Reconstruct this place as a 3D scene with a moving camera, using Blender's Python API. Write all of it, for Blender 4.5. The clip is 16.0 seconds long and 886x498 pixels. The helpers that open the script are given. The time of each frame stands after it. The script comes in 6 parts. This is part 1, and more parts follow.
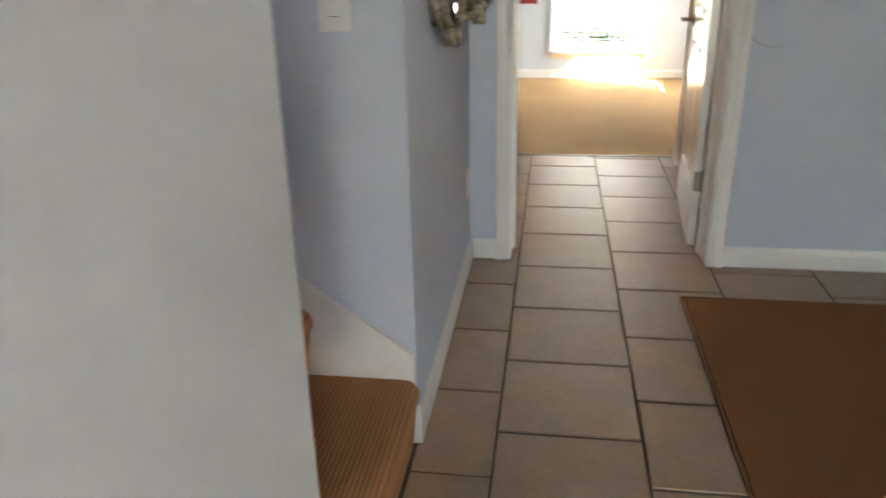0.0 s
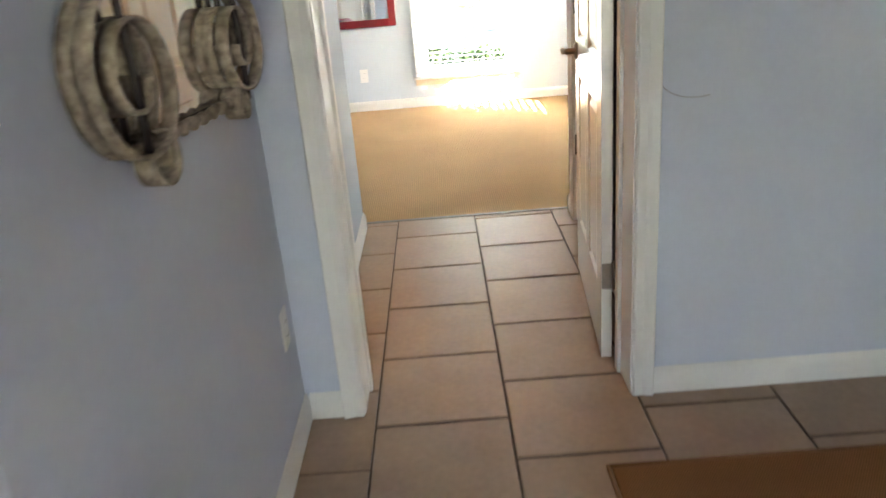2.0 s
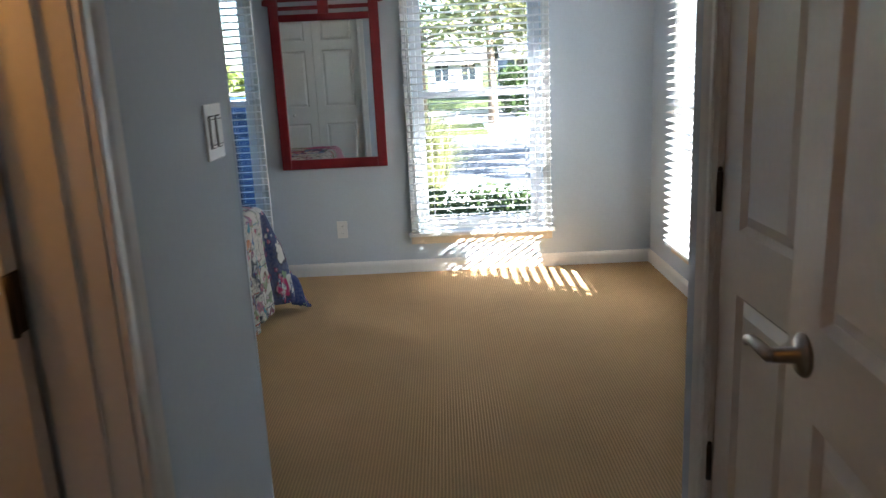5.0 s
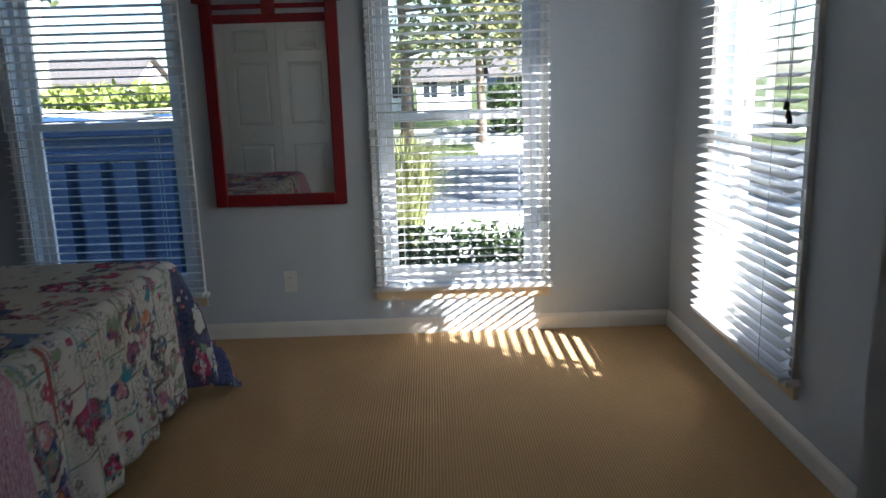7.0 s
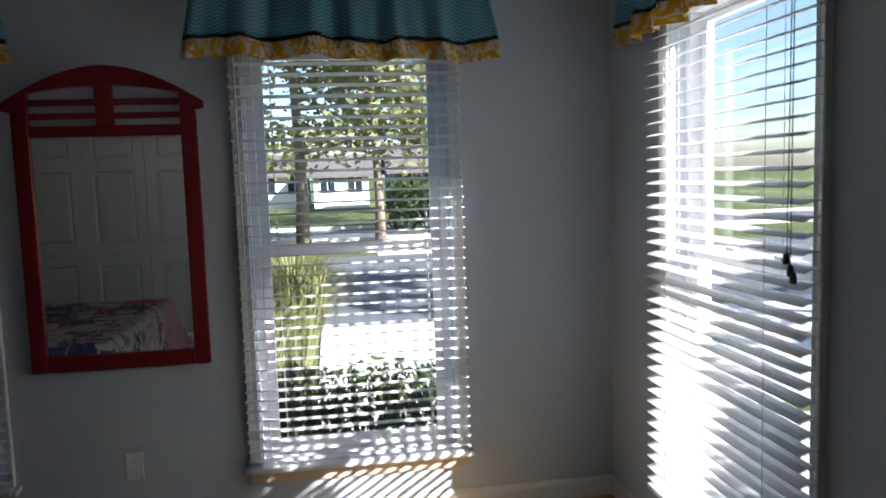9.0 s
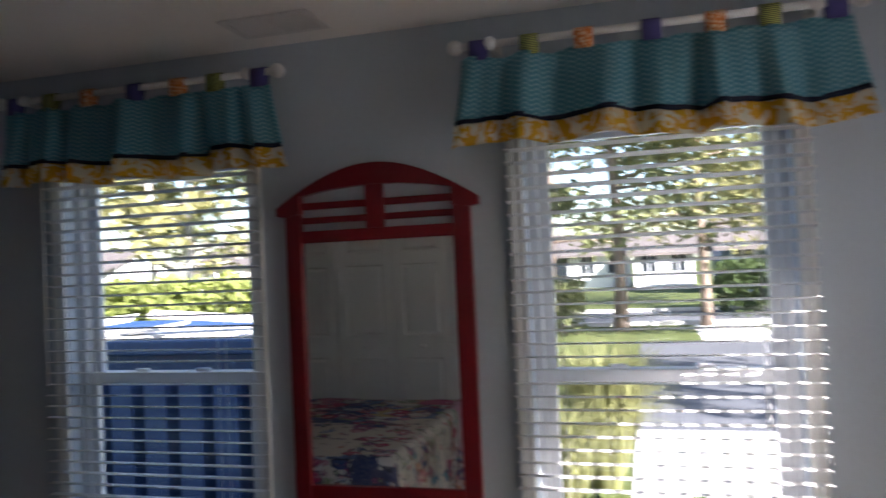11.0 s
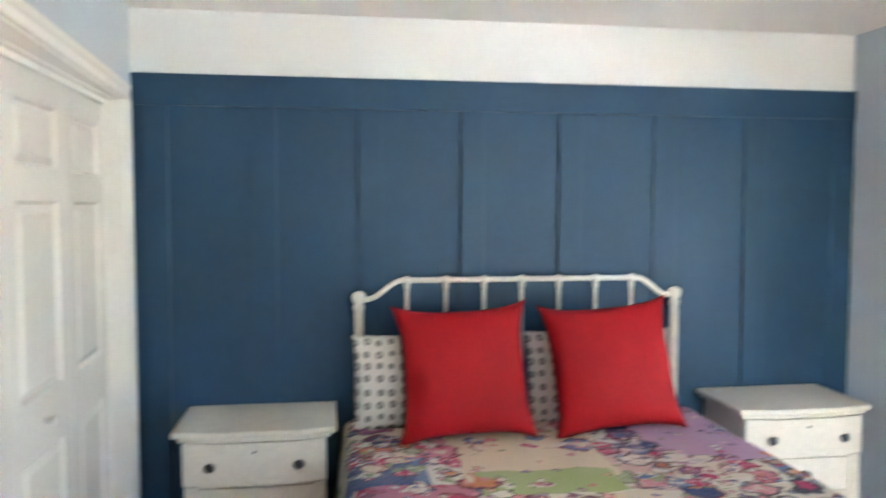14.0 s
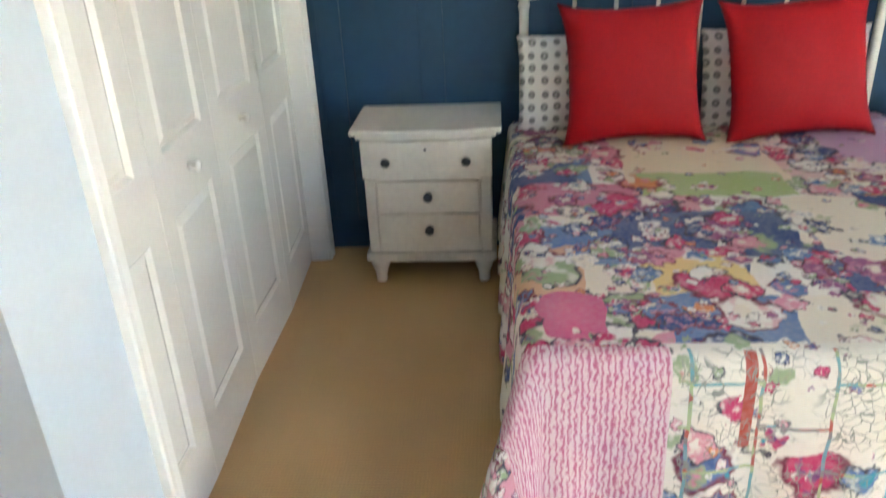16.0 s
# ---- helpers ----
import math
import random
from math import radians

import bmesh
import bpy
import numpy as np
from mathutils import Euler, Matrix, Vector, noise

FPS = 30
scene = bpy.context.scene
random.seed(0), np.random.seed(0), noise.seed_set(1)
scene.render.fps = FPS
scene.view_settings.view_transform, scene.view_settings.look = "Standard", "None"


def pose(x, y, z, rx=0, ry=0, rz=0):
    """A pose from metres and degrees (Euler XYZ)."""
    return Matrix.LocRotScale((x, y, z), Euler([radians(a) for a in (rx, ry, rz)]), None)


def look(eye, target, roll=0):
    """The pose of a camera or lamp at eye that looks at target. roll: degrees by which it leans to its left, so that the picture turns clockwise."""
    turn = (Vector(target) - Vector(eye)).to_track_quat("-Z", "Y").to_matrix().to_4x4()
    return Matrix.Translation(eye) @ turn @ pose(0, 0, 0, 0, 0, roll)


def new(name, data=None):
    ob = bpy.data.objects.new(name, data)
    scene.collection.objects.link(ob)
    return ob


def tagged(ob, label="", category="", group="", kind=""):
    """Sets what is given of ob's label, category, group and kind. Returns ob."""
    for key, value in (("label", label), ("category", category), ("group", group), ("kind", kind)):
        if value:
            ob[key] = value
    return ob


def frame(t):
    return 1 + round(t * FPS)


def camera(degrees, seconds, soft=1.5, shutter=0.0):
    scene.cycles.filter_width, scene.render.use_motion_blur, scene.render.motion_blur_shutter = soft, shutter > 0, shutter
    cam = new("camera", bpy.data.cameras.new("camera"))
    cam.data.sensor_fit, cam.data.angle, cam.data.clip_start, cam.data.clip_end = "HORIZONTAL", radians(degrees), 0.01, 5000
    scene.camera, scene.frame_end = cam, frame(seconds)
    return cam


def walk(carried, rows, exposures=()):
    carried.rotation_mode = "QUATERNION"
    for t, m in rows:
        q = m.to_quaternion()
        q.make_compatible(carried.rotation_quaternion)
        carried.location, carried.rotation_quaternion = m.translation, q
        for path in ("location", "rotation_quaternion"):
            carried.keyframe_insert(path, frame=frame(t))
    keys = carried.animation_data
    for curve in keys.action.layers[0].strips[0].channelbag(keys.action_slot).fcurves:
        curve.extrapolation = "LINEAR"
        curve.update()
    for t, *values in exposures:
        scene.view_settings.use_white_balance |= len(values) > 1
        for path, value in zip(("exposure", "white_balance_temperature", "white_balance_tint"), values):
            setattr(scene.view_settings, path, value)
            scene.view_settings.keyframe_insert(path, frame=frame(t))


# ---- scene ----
cam = camera(61.0, 16.0, soft=1.4, shutter=0.55)
PATH = [
    (0, (0.002, 0.879, 1.295), (-0.273, 2.715, 0.551), -1.2),
    (0.5, (0.069, 1.018, 1.312), (-0.064, 2.853, 0.527), -4.2),
    (1, (0.142, 1.273, 1.328), (0.069, 3.122, 0.57), -3.3),
    (1.5, (0.144, 1.615, 1.312), (0.037, 3.473, 0.579), -5.6),
    (2, (0.152, 1.972, 1.337), (0.128, 3.831, 0.6), -4.8),
    (2.5, (0.19, 2.304, 1.348), (0.107, 4.223, 0.791), -0.0),
    (3, (0.208, 2.675, 1.353), (0.162, 4.603, 0.824), -1.7),
    (3.5, (0.218, 2.99, 1.355), (0.183, 4.923, 0.842), -2.3),
    (4, (0.196, 3.327, 1.374), (0.153, 5.274, 0.918), -2.3),
    (6.3, (0.191, 4.563, 1.328), (0.227, 6.504, 0.847), -3.2),
    (6.5, (0.199, 4.654, 1.327), (0.238, 6.595, 0.848), -3.1),
    (7, (0.277, 4.925, 1.358), (0.298, 6.879, 0.931), -1.7),
    (7.5, (0.266, 5.131, 1.368), (0.325, 7.089, 0.961), -2.1),
    (8, (0.345, 5.39, 1.406), (0.548, 7.354, 1.086), -1.9),
    (8.2, (0.322, 5.462, 1.42), (0.624, 7.417, 1.122), -1.6),
    (10.3, (0.348, 6.181, 1.596), (0.455, 8.178, 1.551), -1.5),
    (10.5, (0.346, 6.245, 1.597), (0.301, 8.244, 1.566), -2.3),
    (11, (0.406, 6.409, 1.593), (-0.124, 8.337, 1.634), -2.6),
    (11.5, (0.369, 6.499, 1.606), (-0.435, 8.329, 1.652), -1.8),
    (12, (0.388, 6.507, 1.595), (-0.77, 8.137, 1.627), -1.7),
    (12.5, (0.453, 6.45, 1.601), (-1.033, 7.789, 1.611), -0.6),
    (13, (0.505, 6.415, 1.611), (-1.155, 7.53, 1.613), 0.6),
    (13.5, (0.502, 6.398, 1.603), (-1.359, 7.129, 1.586), 2.6),
    (14, (0.533, 6.398, 1.6), (-1.441, 6.694, 1.487), 0.1),
    (14.5, (0.564, 6.411, 1.61), (-1.42, 6.419, 1.362), 0.1),
    (15, (0.577, 6.417, 1.61), (-1.378, 6.383, 1.191), -1.2),
    (15.5, (0.575, 6.415, 1.606), (-1.324, 6.315, 0.988), -2.7),
    (16, (0.562, 6.409, 1.597), (-1.241, 6.256, 0.745), -2.8),
]
EXPO = [(0, 5.85, 6450, 13), (1.5, 6.1, 6400, 13), (2.2, 5.95, 6300, 12), (3, 5.05, 6150, 12), (4, 4.52, 5800, 10), (6.3, 3.3, 5600, 11), (8.2, 2.6, 5650, 12),
        (10.3, 2.2, 5900, 19), (11, 2.92, 6000, 21), (11.5, 3.32, 6000, 19), (12, 3.77, 5900, 15), (12.5, 4.42, 6000, 15), (13.2, 5.32, 6100, 13), (14, 6.5, 6200, 14), (14.5, 6.73, 6250, 14), (15.3, 6.65, 6300, 13), (16, 6.32, 6300, 11)]
walk(cam, [(t, look(eye, target, roll)) for t, eye, target, roll in PATH], EXPO)

# ---- world and lights ----
SUN_TO = Vector((1.0, -0.8, 0.655)).normalized()
world = bpy.data.worlds.new("sky")
scene.world = world
world.use_nodes = True
wn = world.node_tree.nodes
sky = wn.new("ShaderNodeTexSky")
sky.sky_type, sky.sun_disc = "NISHITA", False
sky.sun_elevation = math.asin(SUN_TO.z)
sky.sun_rotation = math.atan2(SUN_TO.x, SUN_TO.y)
world.node_tree.links.new(sky.outputs[0], wn["Background"].inputs[0])
wn["Background"].inputs[1].default_value = 0.055


def lamp(name, kind, m, energy, color, label, **more):
    data = bpy.data.lights.new(name, kind)
    data.energy, data.color = energy, color
    ob = new(name, data)
    ob.matrix_world = m
    tagged(ob, label, "light", kind="structure")
    return ob


sun = lamp("sun", "SUN", look(SUN_TO * 40, (0, 0, 0)), 5.0, (1.0, 0.93, 0.82), "low warm morning sun outside the house")
sun.data.angle = radians(0.6)
# lamp added in an unseen opening behind the walk's start, standing in for daylight
entry = lamp("hall_fill_lamp", "AREA", look((0.85, -1.19, 1.35), (-0.9, 2.0, 0.9)), 0.23, (1.0, 0.95, 0.97), "added area lamp standing in for daylight in an unseen entry")
entry.data.shape, entry.data.size, entry.data.size_y = "RECTANGLE", 1.0, 2.0
# warm lamp in the bathroom beside the passage
bath = lamp("bathroom_lamp", "POINT", pose(-0.60, 4.74, 1.5), 0.10, (1.0, 0.42, 0.08), "warm bathroom lamp")
bath.data.shadow_soft_size = 0.08

# ---- materials ----
def mat(name, color, rough=0.6, metal=0.0, vary=0.12, scale=3.0, fine=60.0, bump=0.15, bump_scale=120.0, dist=0.002, spec=0.5, per_object=0.0, coat=0.0, dark=None):
    m = bpy.data.materials.new(name)
    m.use_nodes = True
    n, l = m.node_tree.nodes, m.node_tree.links
    b = n["Principled BSDF"]
    b.inputs["Roughness"].default_value, b.inputs["Metallic"].default_value = rough, metal
    b.inputs["Specular IOR Level"].default_value = spec
    b.inputs["Coat Weight"].default_value = coat
    tc = n.new("ShaderNodeTexCoord")
    big, small = n.new("ShaderNodeTexNoise"), n.new("ShaderNodeTexNoise")
    big.inputs["Scale"].default_value, small.inputs["Scale"].default_value = scale, fine
    big.inputs["Detail"].default_value = 4
    l.new(tc.outputs["Object"], big.inputs["Vector"])
    l.new(tc.outputs["Object"], small.inputs["Vector"])
    add = n.new("ShaderNodeMath")
    add.operation = "ADD"
    l.new(big.outputs["Fac"], add.inputs[0])
    l.new(small.outputs["Fac"], add.inputs[1])
    rng = n.new("ShaderNodeMapRange")
    rng.inputs["From Min"].default_value, rng.inputs["From Max"].default_value = 0.6, 1.4
    l.new(add.outputs[0], rng.inputs["Value"])
    ramp = n.new("ShaderNodeMix")
    ramp.data_type = "RGBA"
    c = Vector(color[:3])
    lo = Vector(dark) if dark else c * (1 - vary)
    hi = Vector([min(1.0, v) for v in c * (1 + vary * 0.6)])
    ramp.inputs["A"].default_value, ramp.inputs["B"].default_value = (*lo, 1), (*hi, 1)
    l.new(rng.outputs[0], ramp.inputs["Factor"])
    out = ramp.outputs["Result"]
    if per_object:
        info, hsv, mr = n.new("ShaderNodeObjectInfo"), n.new("ShaderNodeHueSaturation"), n.new("ShaderNodeMapRange")
        l.new(info.outputs["Random"], mr.inputs["Value"])
        mr.inputs["To Min"].default_value, mr.inputs["To Max"].default_value = 1 - per_object, 1 + per_object
        l.new(mr.outputs[0], hsv.inputs["Value"])
        l.new(out, hsv.inputs["Color"])
        out = hsv.outputs[0]
    l.new(out, b.inputs["Base Color"])
    if bump:
        nb, bp = n.new("ShaderNodeTexNoise"), n.new("ShaderNodeBump")
        nb.inputs["Scale"].default_value, nb.inputs["Detail"].default_value = bump_scale, 3
        l.new(tc.outputs["Object"], nb.inputs["Vector"])
        bp.inputs["Strength"].default_value, bp.inputs["Distance"].default_value = bump, dist
        l.new(nb.outputs["Fac"], bp.inputs["Height"])
        l.new(bp.outputs[0], b.inputs["Normal"])
    return m


def node_of(m, kind, **values):
    nd = m.node_tree.nodes.new(kind)
    for key, v in values.items():
        nd.inputs[key.replace("_", " ")].default_value = v
    return nd


WALL_HALL = mat("paint_pale_blue_hall", (0.60, 0.64, 0.73), 0.75, vary=0.04, scale=1.2, bump=0.25, bump_scale=260, dist=0.001)
WALL_BED = mat("paint_light_blue_grey", (0.56, 0.62, 0.68), 0.75, vary=0.04, scale=1.2, bump=0.25, bump_scale=260, dist=0.001)
WALL_WHITE = mat("paint_soft_white", (0.78, 0.79, 0.78), 0.75, vary=0.03, scale=1.2, bump=0.2, bump_scale=260, dist=0.001)
CEIL = mat("ceiling_paint", (0.88, 0.86, 0.83), 0.9, vary=0.03, scale=1.5, bump=0.4, bump_scale=150, dist=0.002)
TRIM = mat("trim_white_gloss", (0.82, 0.81, 0.78), 0.38, vary=0.04, scale=4, bump=0.06, bump_scale=60)
DOORP = mat("door_white_paint", (0.80, 0.78, 0.74), 0.24, vary=0.05, scale=3, bump=0.1, bump_scale=90)
CREAM = mat("sill_cream_paint", (0.70, 0.58, 0.42), 0.5, vary=0.08, scale=6)
NAVY = mat("paint_deep_blue", (0.018, 0.064, 0.125), 0.5, spec=0.35, vary=0.12, scale=2.0, fine=25, bump=0.12, bump_scale=70)
TILE = mat("floor_tile_tan", (0.42, 0.285, 0.185), 0.30, vary=0.14, scale=7, fine=40, bump=0.08, bump_scale=25, dist=0.003, per_object=0.06)
GROUT = mat("grout_dark_brown", (0.15, 0.11, 0.08), 0.9, vary=0.25, scale=10, bump=0.5, bump_scale=200)
RED = mat("red_painted_wood", (0.19, 0.008, 0.011), 0.35, vary=0.15, scale=5, bump=0.06, bump_scale=50)
STEEL = mat("aged_nickel", (0.30, 0.27, 0.24), 0.35, 0.9, vary=0.15)
DARKMETAL = mat("dark_bronze", (0.06, 0.05, 0.045), 0.45, 0.7, vary=0.2)
PLASTIC = mat("white_plastic", (0.80, 0.80, 0.78), 0.4, vary=0.02, bump=0.0)
SLOT = mat("dark_slot", (0.05, 0.05, 0.05), 0.6, vary=0.1, bump=0.0)
SLAT = mat("blind_white_vinyl", (0.86, 0.86, 0.86), 0.45, vary=0.03, scale=5, bump=0.05, bump_scale=80)
# thin vinyl lets a little light through
sn, sl = SLAT.node_tree.nodes, SLAT.node_tree.links
through_vinyl, vinyl_mix = sn.new("ShaderNodeBsdfTranslucent"), sn.new("ShaderNodeMixShader")
through_vinyl.inputs["Color"].default_value = (0.80, 0.80, 0.78, 1)
vinyl_mix.inputs[0].default_value = 0.32
sl.new(sn["Principled BSDF"].outputs[0], vinyl_mix.inputs[1])
sl.new(through_vinyl.outputs[0], vinyl_mix.inputs[2])
sl.new(vinyl_mix.outputs[0], sn["Material Output"].inputs[0])
VINYL = mat("window_white_vinyl", (0.80, 0.81, 0.83), 0.4, vary=0.03, bump=0.0)
CORD = mat("blind_cord", (0.70, 0.70, 0.68), 0.8, vary=0.1)
TASSEL = mat("dark_wood_tassel", (0.05, 0.04, 0.035), 0.5, vary=0.2)


def carpet_mat(name, color, pitch, angle=0.0):
    m = mat(name, color, 0.95, vary=0.16, scale=2.0, fine=300, bump=0.0, spec=0.1)
    n, l = m.node_tree.nodes, m.node_tree.links
    b = n["Principled BSDF"]
    base = b.inputs["Base Color"].links[0].from_socket
    tc = n["Texture Coordinate"]
    w1 = n.new("ShaderNodeTexWave")
    w1.inputs["Scale"].default_value, w1.inputs["Distortion"].default_value = 0.314 / pitch, 0.6
    w1.inputs["Detail Scale"].default_value = 6.0
    mp = n.new("ShaderNodeMapping")
    mp.inputs["Rotation"].default_value = (0, 0, angle)
    l.new(tc.outputs["Object"], mp.inputs["Vector"])
    l.new(mp.outputs[0], w1.inputs["Vector"])
    w2 = n.new("ShaderNodeTexWave")
    w2.bands_direction = "Y"
    w2.inputs["Scale"].default_value, w2.inputs["Distortion"].default_value = 0.314 / (pitch * 1.0), 1.2
    l.new(mp.outputs[0], w2.inputs["Vector"])
    mul = n.new("ShaderNodeMath")
    mul.operation = "MULTIPLY"
    l.new(w1.outputs["Fac"], mul.inputs[0])
    sub = n.new("ShaderNodeMapRange")
    sub.inputs["To Min"].default_value = 0.7
    l.new(w2.outputs["Fac"], sub.inputs["Value"])
    l.new(sub.outputs[0], mul.inputs[1])
    mix = n.new("ShaderNodeMix")
    mix.data_type, mix.blend_type = "RGBA", "MULTIPLY"
    mix.inputs["Factor"].default_value = 1.0
    sh = n.new("ShaderNodeMapRange")
    sh.inputs["To Min"].default_value, sh.inputs["To Max"].default_value = 0.77, 1.10
    l.new(mul.outputs[0], sh.inputs["Value"])
    l.new(base, mix.inputs["A"])
    l.new(sh.outputs[0], mix.inputs["B"])
    l.new(mix.outputs["Result"], b.inputs["Base Color"])
    bp = n.new("ShaderNodeBump")
    bp.inputs["Strength"].default_value, bp.inputs["Distance"].default_value = 0.35, 0.004
    l.new(mul.outputs[0], bp.inputs["Height"])
    l.new(bp.outputs[0], b.inputs["Normal"])
    return m


CARPET = carpet_mat("ribbed_beige_carpet", (0.58, 0.385, 0.195), 0.012)
STAIRCARPET = carpet_mat("ribbed_tan_stair_carpet", (0.52, 0.255, 0.11), 0.012)
RUGMAT = carpet_mat("brown_woven_rug", (0.29, 0.132, 0.052), 0.006, 0.6)


def glass_mat():
    m = bpy.data.materials.new("window_glass")
    m.use_nodes = True
    n, l = m.node_tree.nodes, m.node_tree.links
    n.remove(n["Principled BSDF"])
    tr, gl, mx, fr = n.new("ShaderNodeBsdfTransparent"), n.new("ShaderNodeBsdfGlossy"), n.new("ShaderNodeMixShader"), n.new("ShaderNodeLayerWeight")
    gl.inputs["Roughness"].default_value = 0.02
    tr.inputs["Color"].default_value = (0.93, 0.95, 0.95, 1)
    # gloss rises towards grazing, alike on both faces of the thin pane
    pw, ad = n.new("ShaderNodeMath"), n.new("ShaderNodeMath")
    pw.operation, pw.inputs[1].default_value = "POWER", 4.0
    ad.operation, ad.inputs[1].default_value, ad.inputs[2].default_value = "MULTIPLY_ADD", 0.8, 0.03
    l.new(fr.outputs["Facing"], pw.inputs[0])
    l.new(pw.outputs[0], ad.inputs[0])
    l.new(ad.outputs[0], mx.inputs[0])
    l.new(tr.outputs[0], mx.inputs[1])
    l.new(gl.outputs[0], mx.inputs[2])
    l.new(mx.outputs[0], n["Material Output"].inputs[0])
    return m


GLASS = glass_mat()
MIRROR = bpy.data.materials.new("mirror_silver")
MIRROR.use_nodes = True
mb = MIRROR.node_tree.nodes["Principled BSDF"]
mb.inputs["Base Color"].default_value = (0.86, 0.87, 0.86, 1)
mb.inputs["Metallic"].default_value, mb.inputs["Roughness"].default_value = 1.0, 0.015

# ---- geometry helpers ----
def box(bm, x0, y0, z0, x1, y1, z1, m=None):
    lo, hi = (min(x0, x1), min(y0, y1), min(z0, z1)), (max(x0, x1), max(y0, y1), max(z0, z1))
    vs = [Vector((hi[0] if i & 1 else lo[0], hi[1] if i & 2 else lo[1], hi[2] if i & 4 else lo[2])) for i in range(8)]
    vs = [bm.verts.new(m @ v if m else v) for v in vs]
    for f in ((0, 2, 3, 1), (4, 5, 7, 6), (0, 1, 5, 4), (2, 6, 7, 3), (0, 4, 6, 2), (1, 3, 7, 5)):
        bm.faces.new([vs[i] for i in f])
    return vs


def ring_tube(bm, pts, r, seg=10, closed=False, radii=None):
    """A round tube along points."""
    pts = [Vector(p) for p in pts]
    rings, side = [], None
    for i, p in enumerate(pts):
        a = pts[(i - 1) % len(pts)] if closed or i else pts[0]
        b = pts[(i + 1) % len(pts)] if closed or i < len(pts) - 1 else pts[-1]
        d = (b - a).normalized()
        if side is None:
            side = d.orthogonal().normalized()
        side = (side - d * side.dot(d)).normalized()
        up = d.cross(side)
        rr = radii[i] if radii else r
        rings.append([bm.verts.new(p + (side * math.cos(k * math.tau / seg) + up * math.sin(k * math.tau / seg)) * rr) for k in range(seg)])
    for i in range(len(rings) if closed else len(rings) - 1):
        r0, r1 = rings[i], rings[(i + 1) % len(rings)]
        for k in range(seg):
            f = bm.faces.new((r0[k], r0[(k + 1) % seg], r1[(k + 1) % seg], r1[k]))
            f.smooth = True
    if not closed:
        bm.faces.new(rings[0][::-1])
        bm.faces.new(rings[-1])


def lathe(bm, profile, m=None, seg=20):
    """Turns (radius, height) pairs about z."""
    rings = []
    for r, z in profile:
        ring = [Vector((max(r, 1e-4) * math.cos(k * math.tau / seg), max(r, 1e-4) * math.sin(k * math.tau / seg), z)) for k in range(seg)]
        rings.append([bm.verts.new(m @ v if m else v) for v in ring])
    for r0, r1 in zip(rings, rings[1:]):
        for k in range(seg):
            f = bm.faces.new((r0[k], r0[(k + 1) % seg], r1[(k + 1) % seg], r1[k]))
            f.smooth = True
    bm.faces.new(rings[0][::-1])
    bm.faces.new(rings[-1])


def ball(bm, p, r, seg=14):
    n = 8
    lathe(bm, [(r * math.sin(math.pi * i / n), -r * math.cos(math.pi * i / n)) for i in range(n + 1)], Matrix.Translation(p), seg)


def extrude_outline(bm, outline, m, depth):
    """A flat outline (x, y), made solid along local z by depth."""
    a = [bm.verts.new(m @ Vector((x, y, 0))) for x, y in outline]
    b = [bm.verts.new(m @ Vector((x, y, depth))) for x, y in outline]
    bm.faces.new(a[::-1])
    bm.faces.new(b)
    for i in range(len(a)):
        j = (i + 1) % len(a)
        bm.faces.new((a[i], a[j], b[j], b[i]))


def bevel(bm, w, seg=2, angle=0.6):
    bmesh.ops.recalc_face_normals(bm, faces=bm.faces)
    es = [e for e in bm.edges if len(e.link_faces) == 2 and e.calc_face_angle(0) > angle]
    bmesh.ops.bevel(bm, geom=es, offset=w, segments=seg, profile=0.5, affect="EDGES", clamp_overlap=True)


def part(name, bm, material, parent=None, label="", smooth=False, fix=True):
    if fix:
        bmesh.ops.recalc_face_normals(bm, faces=bm.faces)
    if smooth:
        for f in bm.faces:
            f.smooth = True
    me = bpy.data.meshes.new(name)
    bm.to_mesh(me)
    bm.free()
    me.materials.append(material)
    ob = new(name, me)
    if parent:
        ob.parent = parent
        ob.matrix_parent_inverse = parent.matrix_world.inverted() if False else Matrix.Identity(4)
    if label:
        ob["label"] = label
    return ob


def boxes(name, material, parent, *bs, bev=0.0, label="", m=None, seg=2):
    bm = bmesh.new()
    for b in bs:
        box(bm, *b, m=m)
    if bev:
        bevel(bm, bev, seg)
    return part(name, bm, material, parent, label)


def empty(name, label, category, group="", m=None, kind=""):
    ob = new(name)
    ob.empty_display_size = 0.1
    if m:
        ob.matrix_basis = m
    return tagged(ob, label, category, group, kind)


def struct(ob, label, category):
    return tagged(ob, label, category, kind="structure")


def shared(name, mesh, parent, m):
    """A piece on shared mesh data."""
    ob = new(name, mesh)
    ob.parent = parent
    ob.matrix_basis = m
    return ob

# ---- plan (metres) ----
N, E_, W_ = 8.955, 1.575, -2.87          # bedroom walls: window wall, side window wall, blue wall
H = 2.44                                  # ceiling
DOOR_Y0, DOOR_Y1 = 3.99, 4.195            # wall with the bedroom door
DX0, DX1 = -0.158, 0.674                  # its opening
VL, VR = -0.30, 0.80                      # passage side walls
CY = 5.80                                 # where tile meets carpet
TOP = 2.03                                # door heads
WZ0, WZ1 = 0.28, 2.08                     # windows
W1X, W2X, W3Y, WHALF = -1.466, 0.424, 7.935, 0.425
GROUND = -0.45
HX = -0.34                                # hall side wall with the stair
HR = 1.67

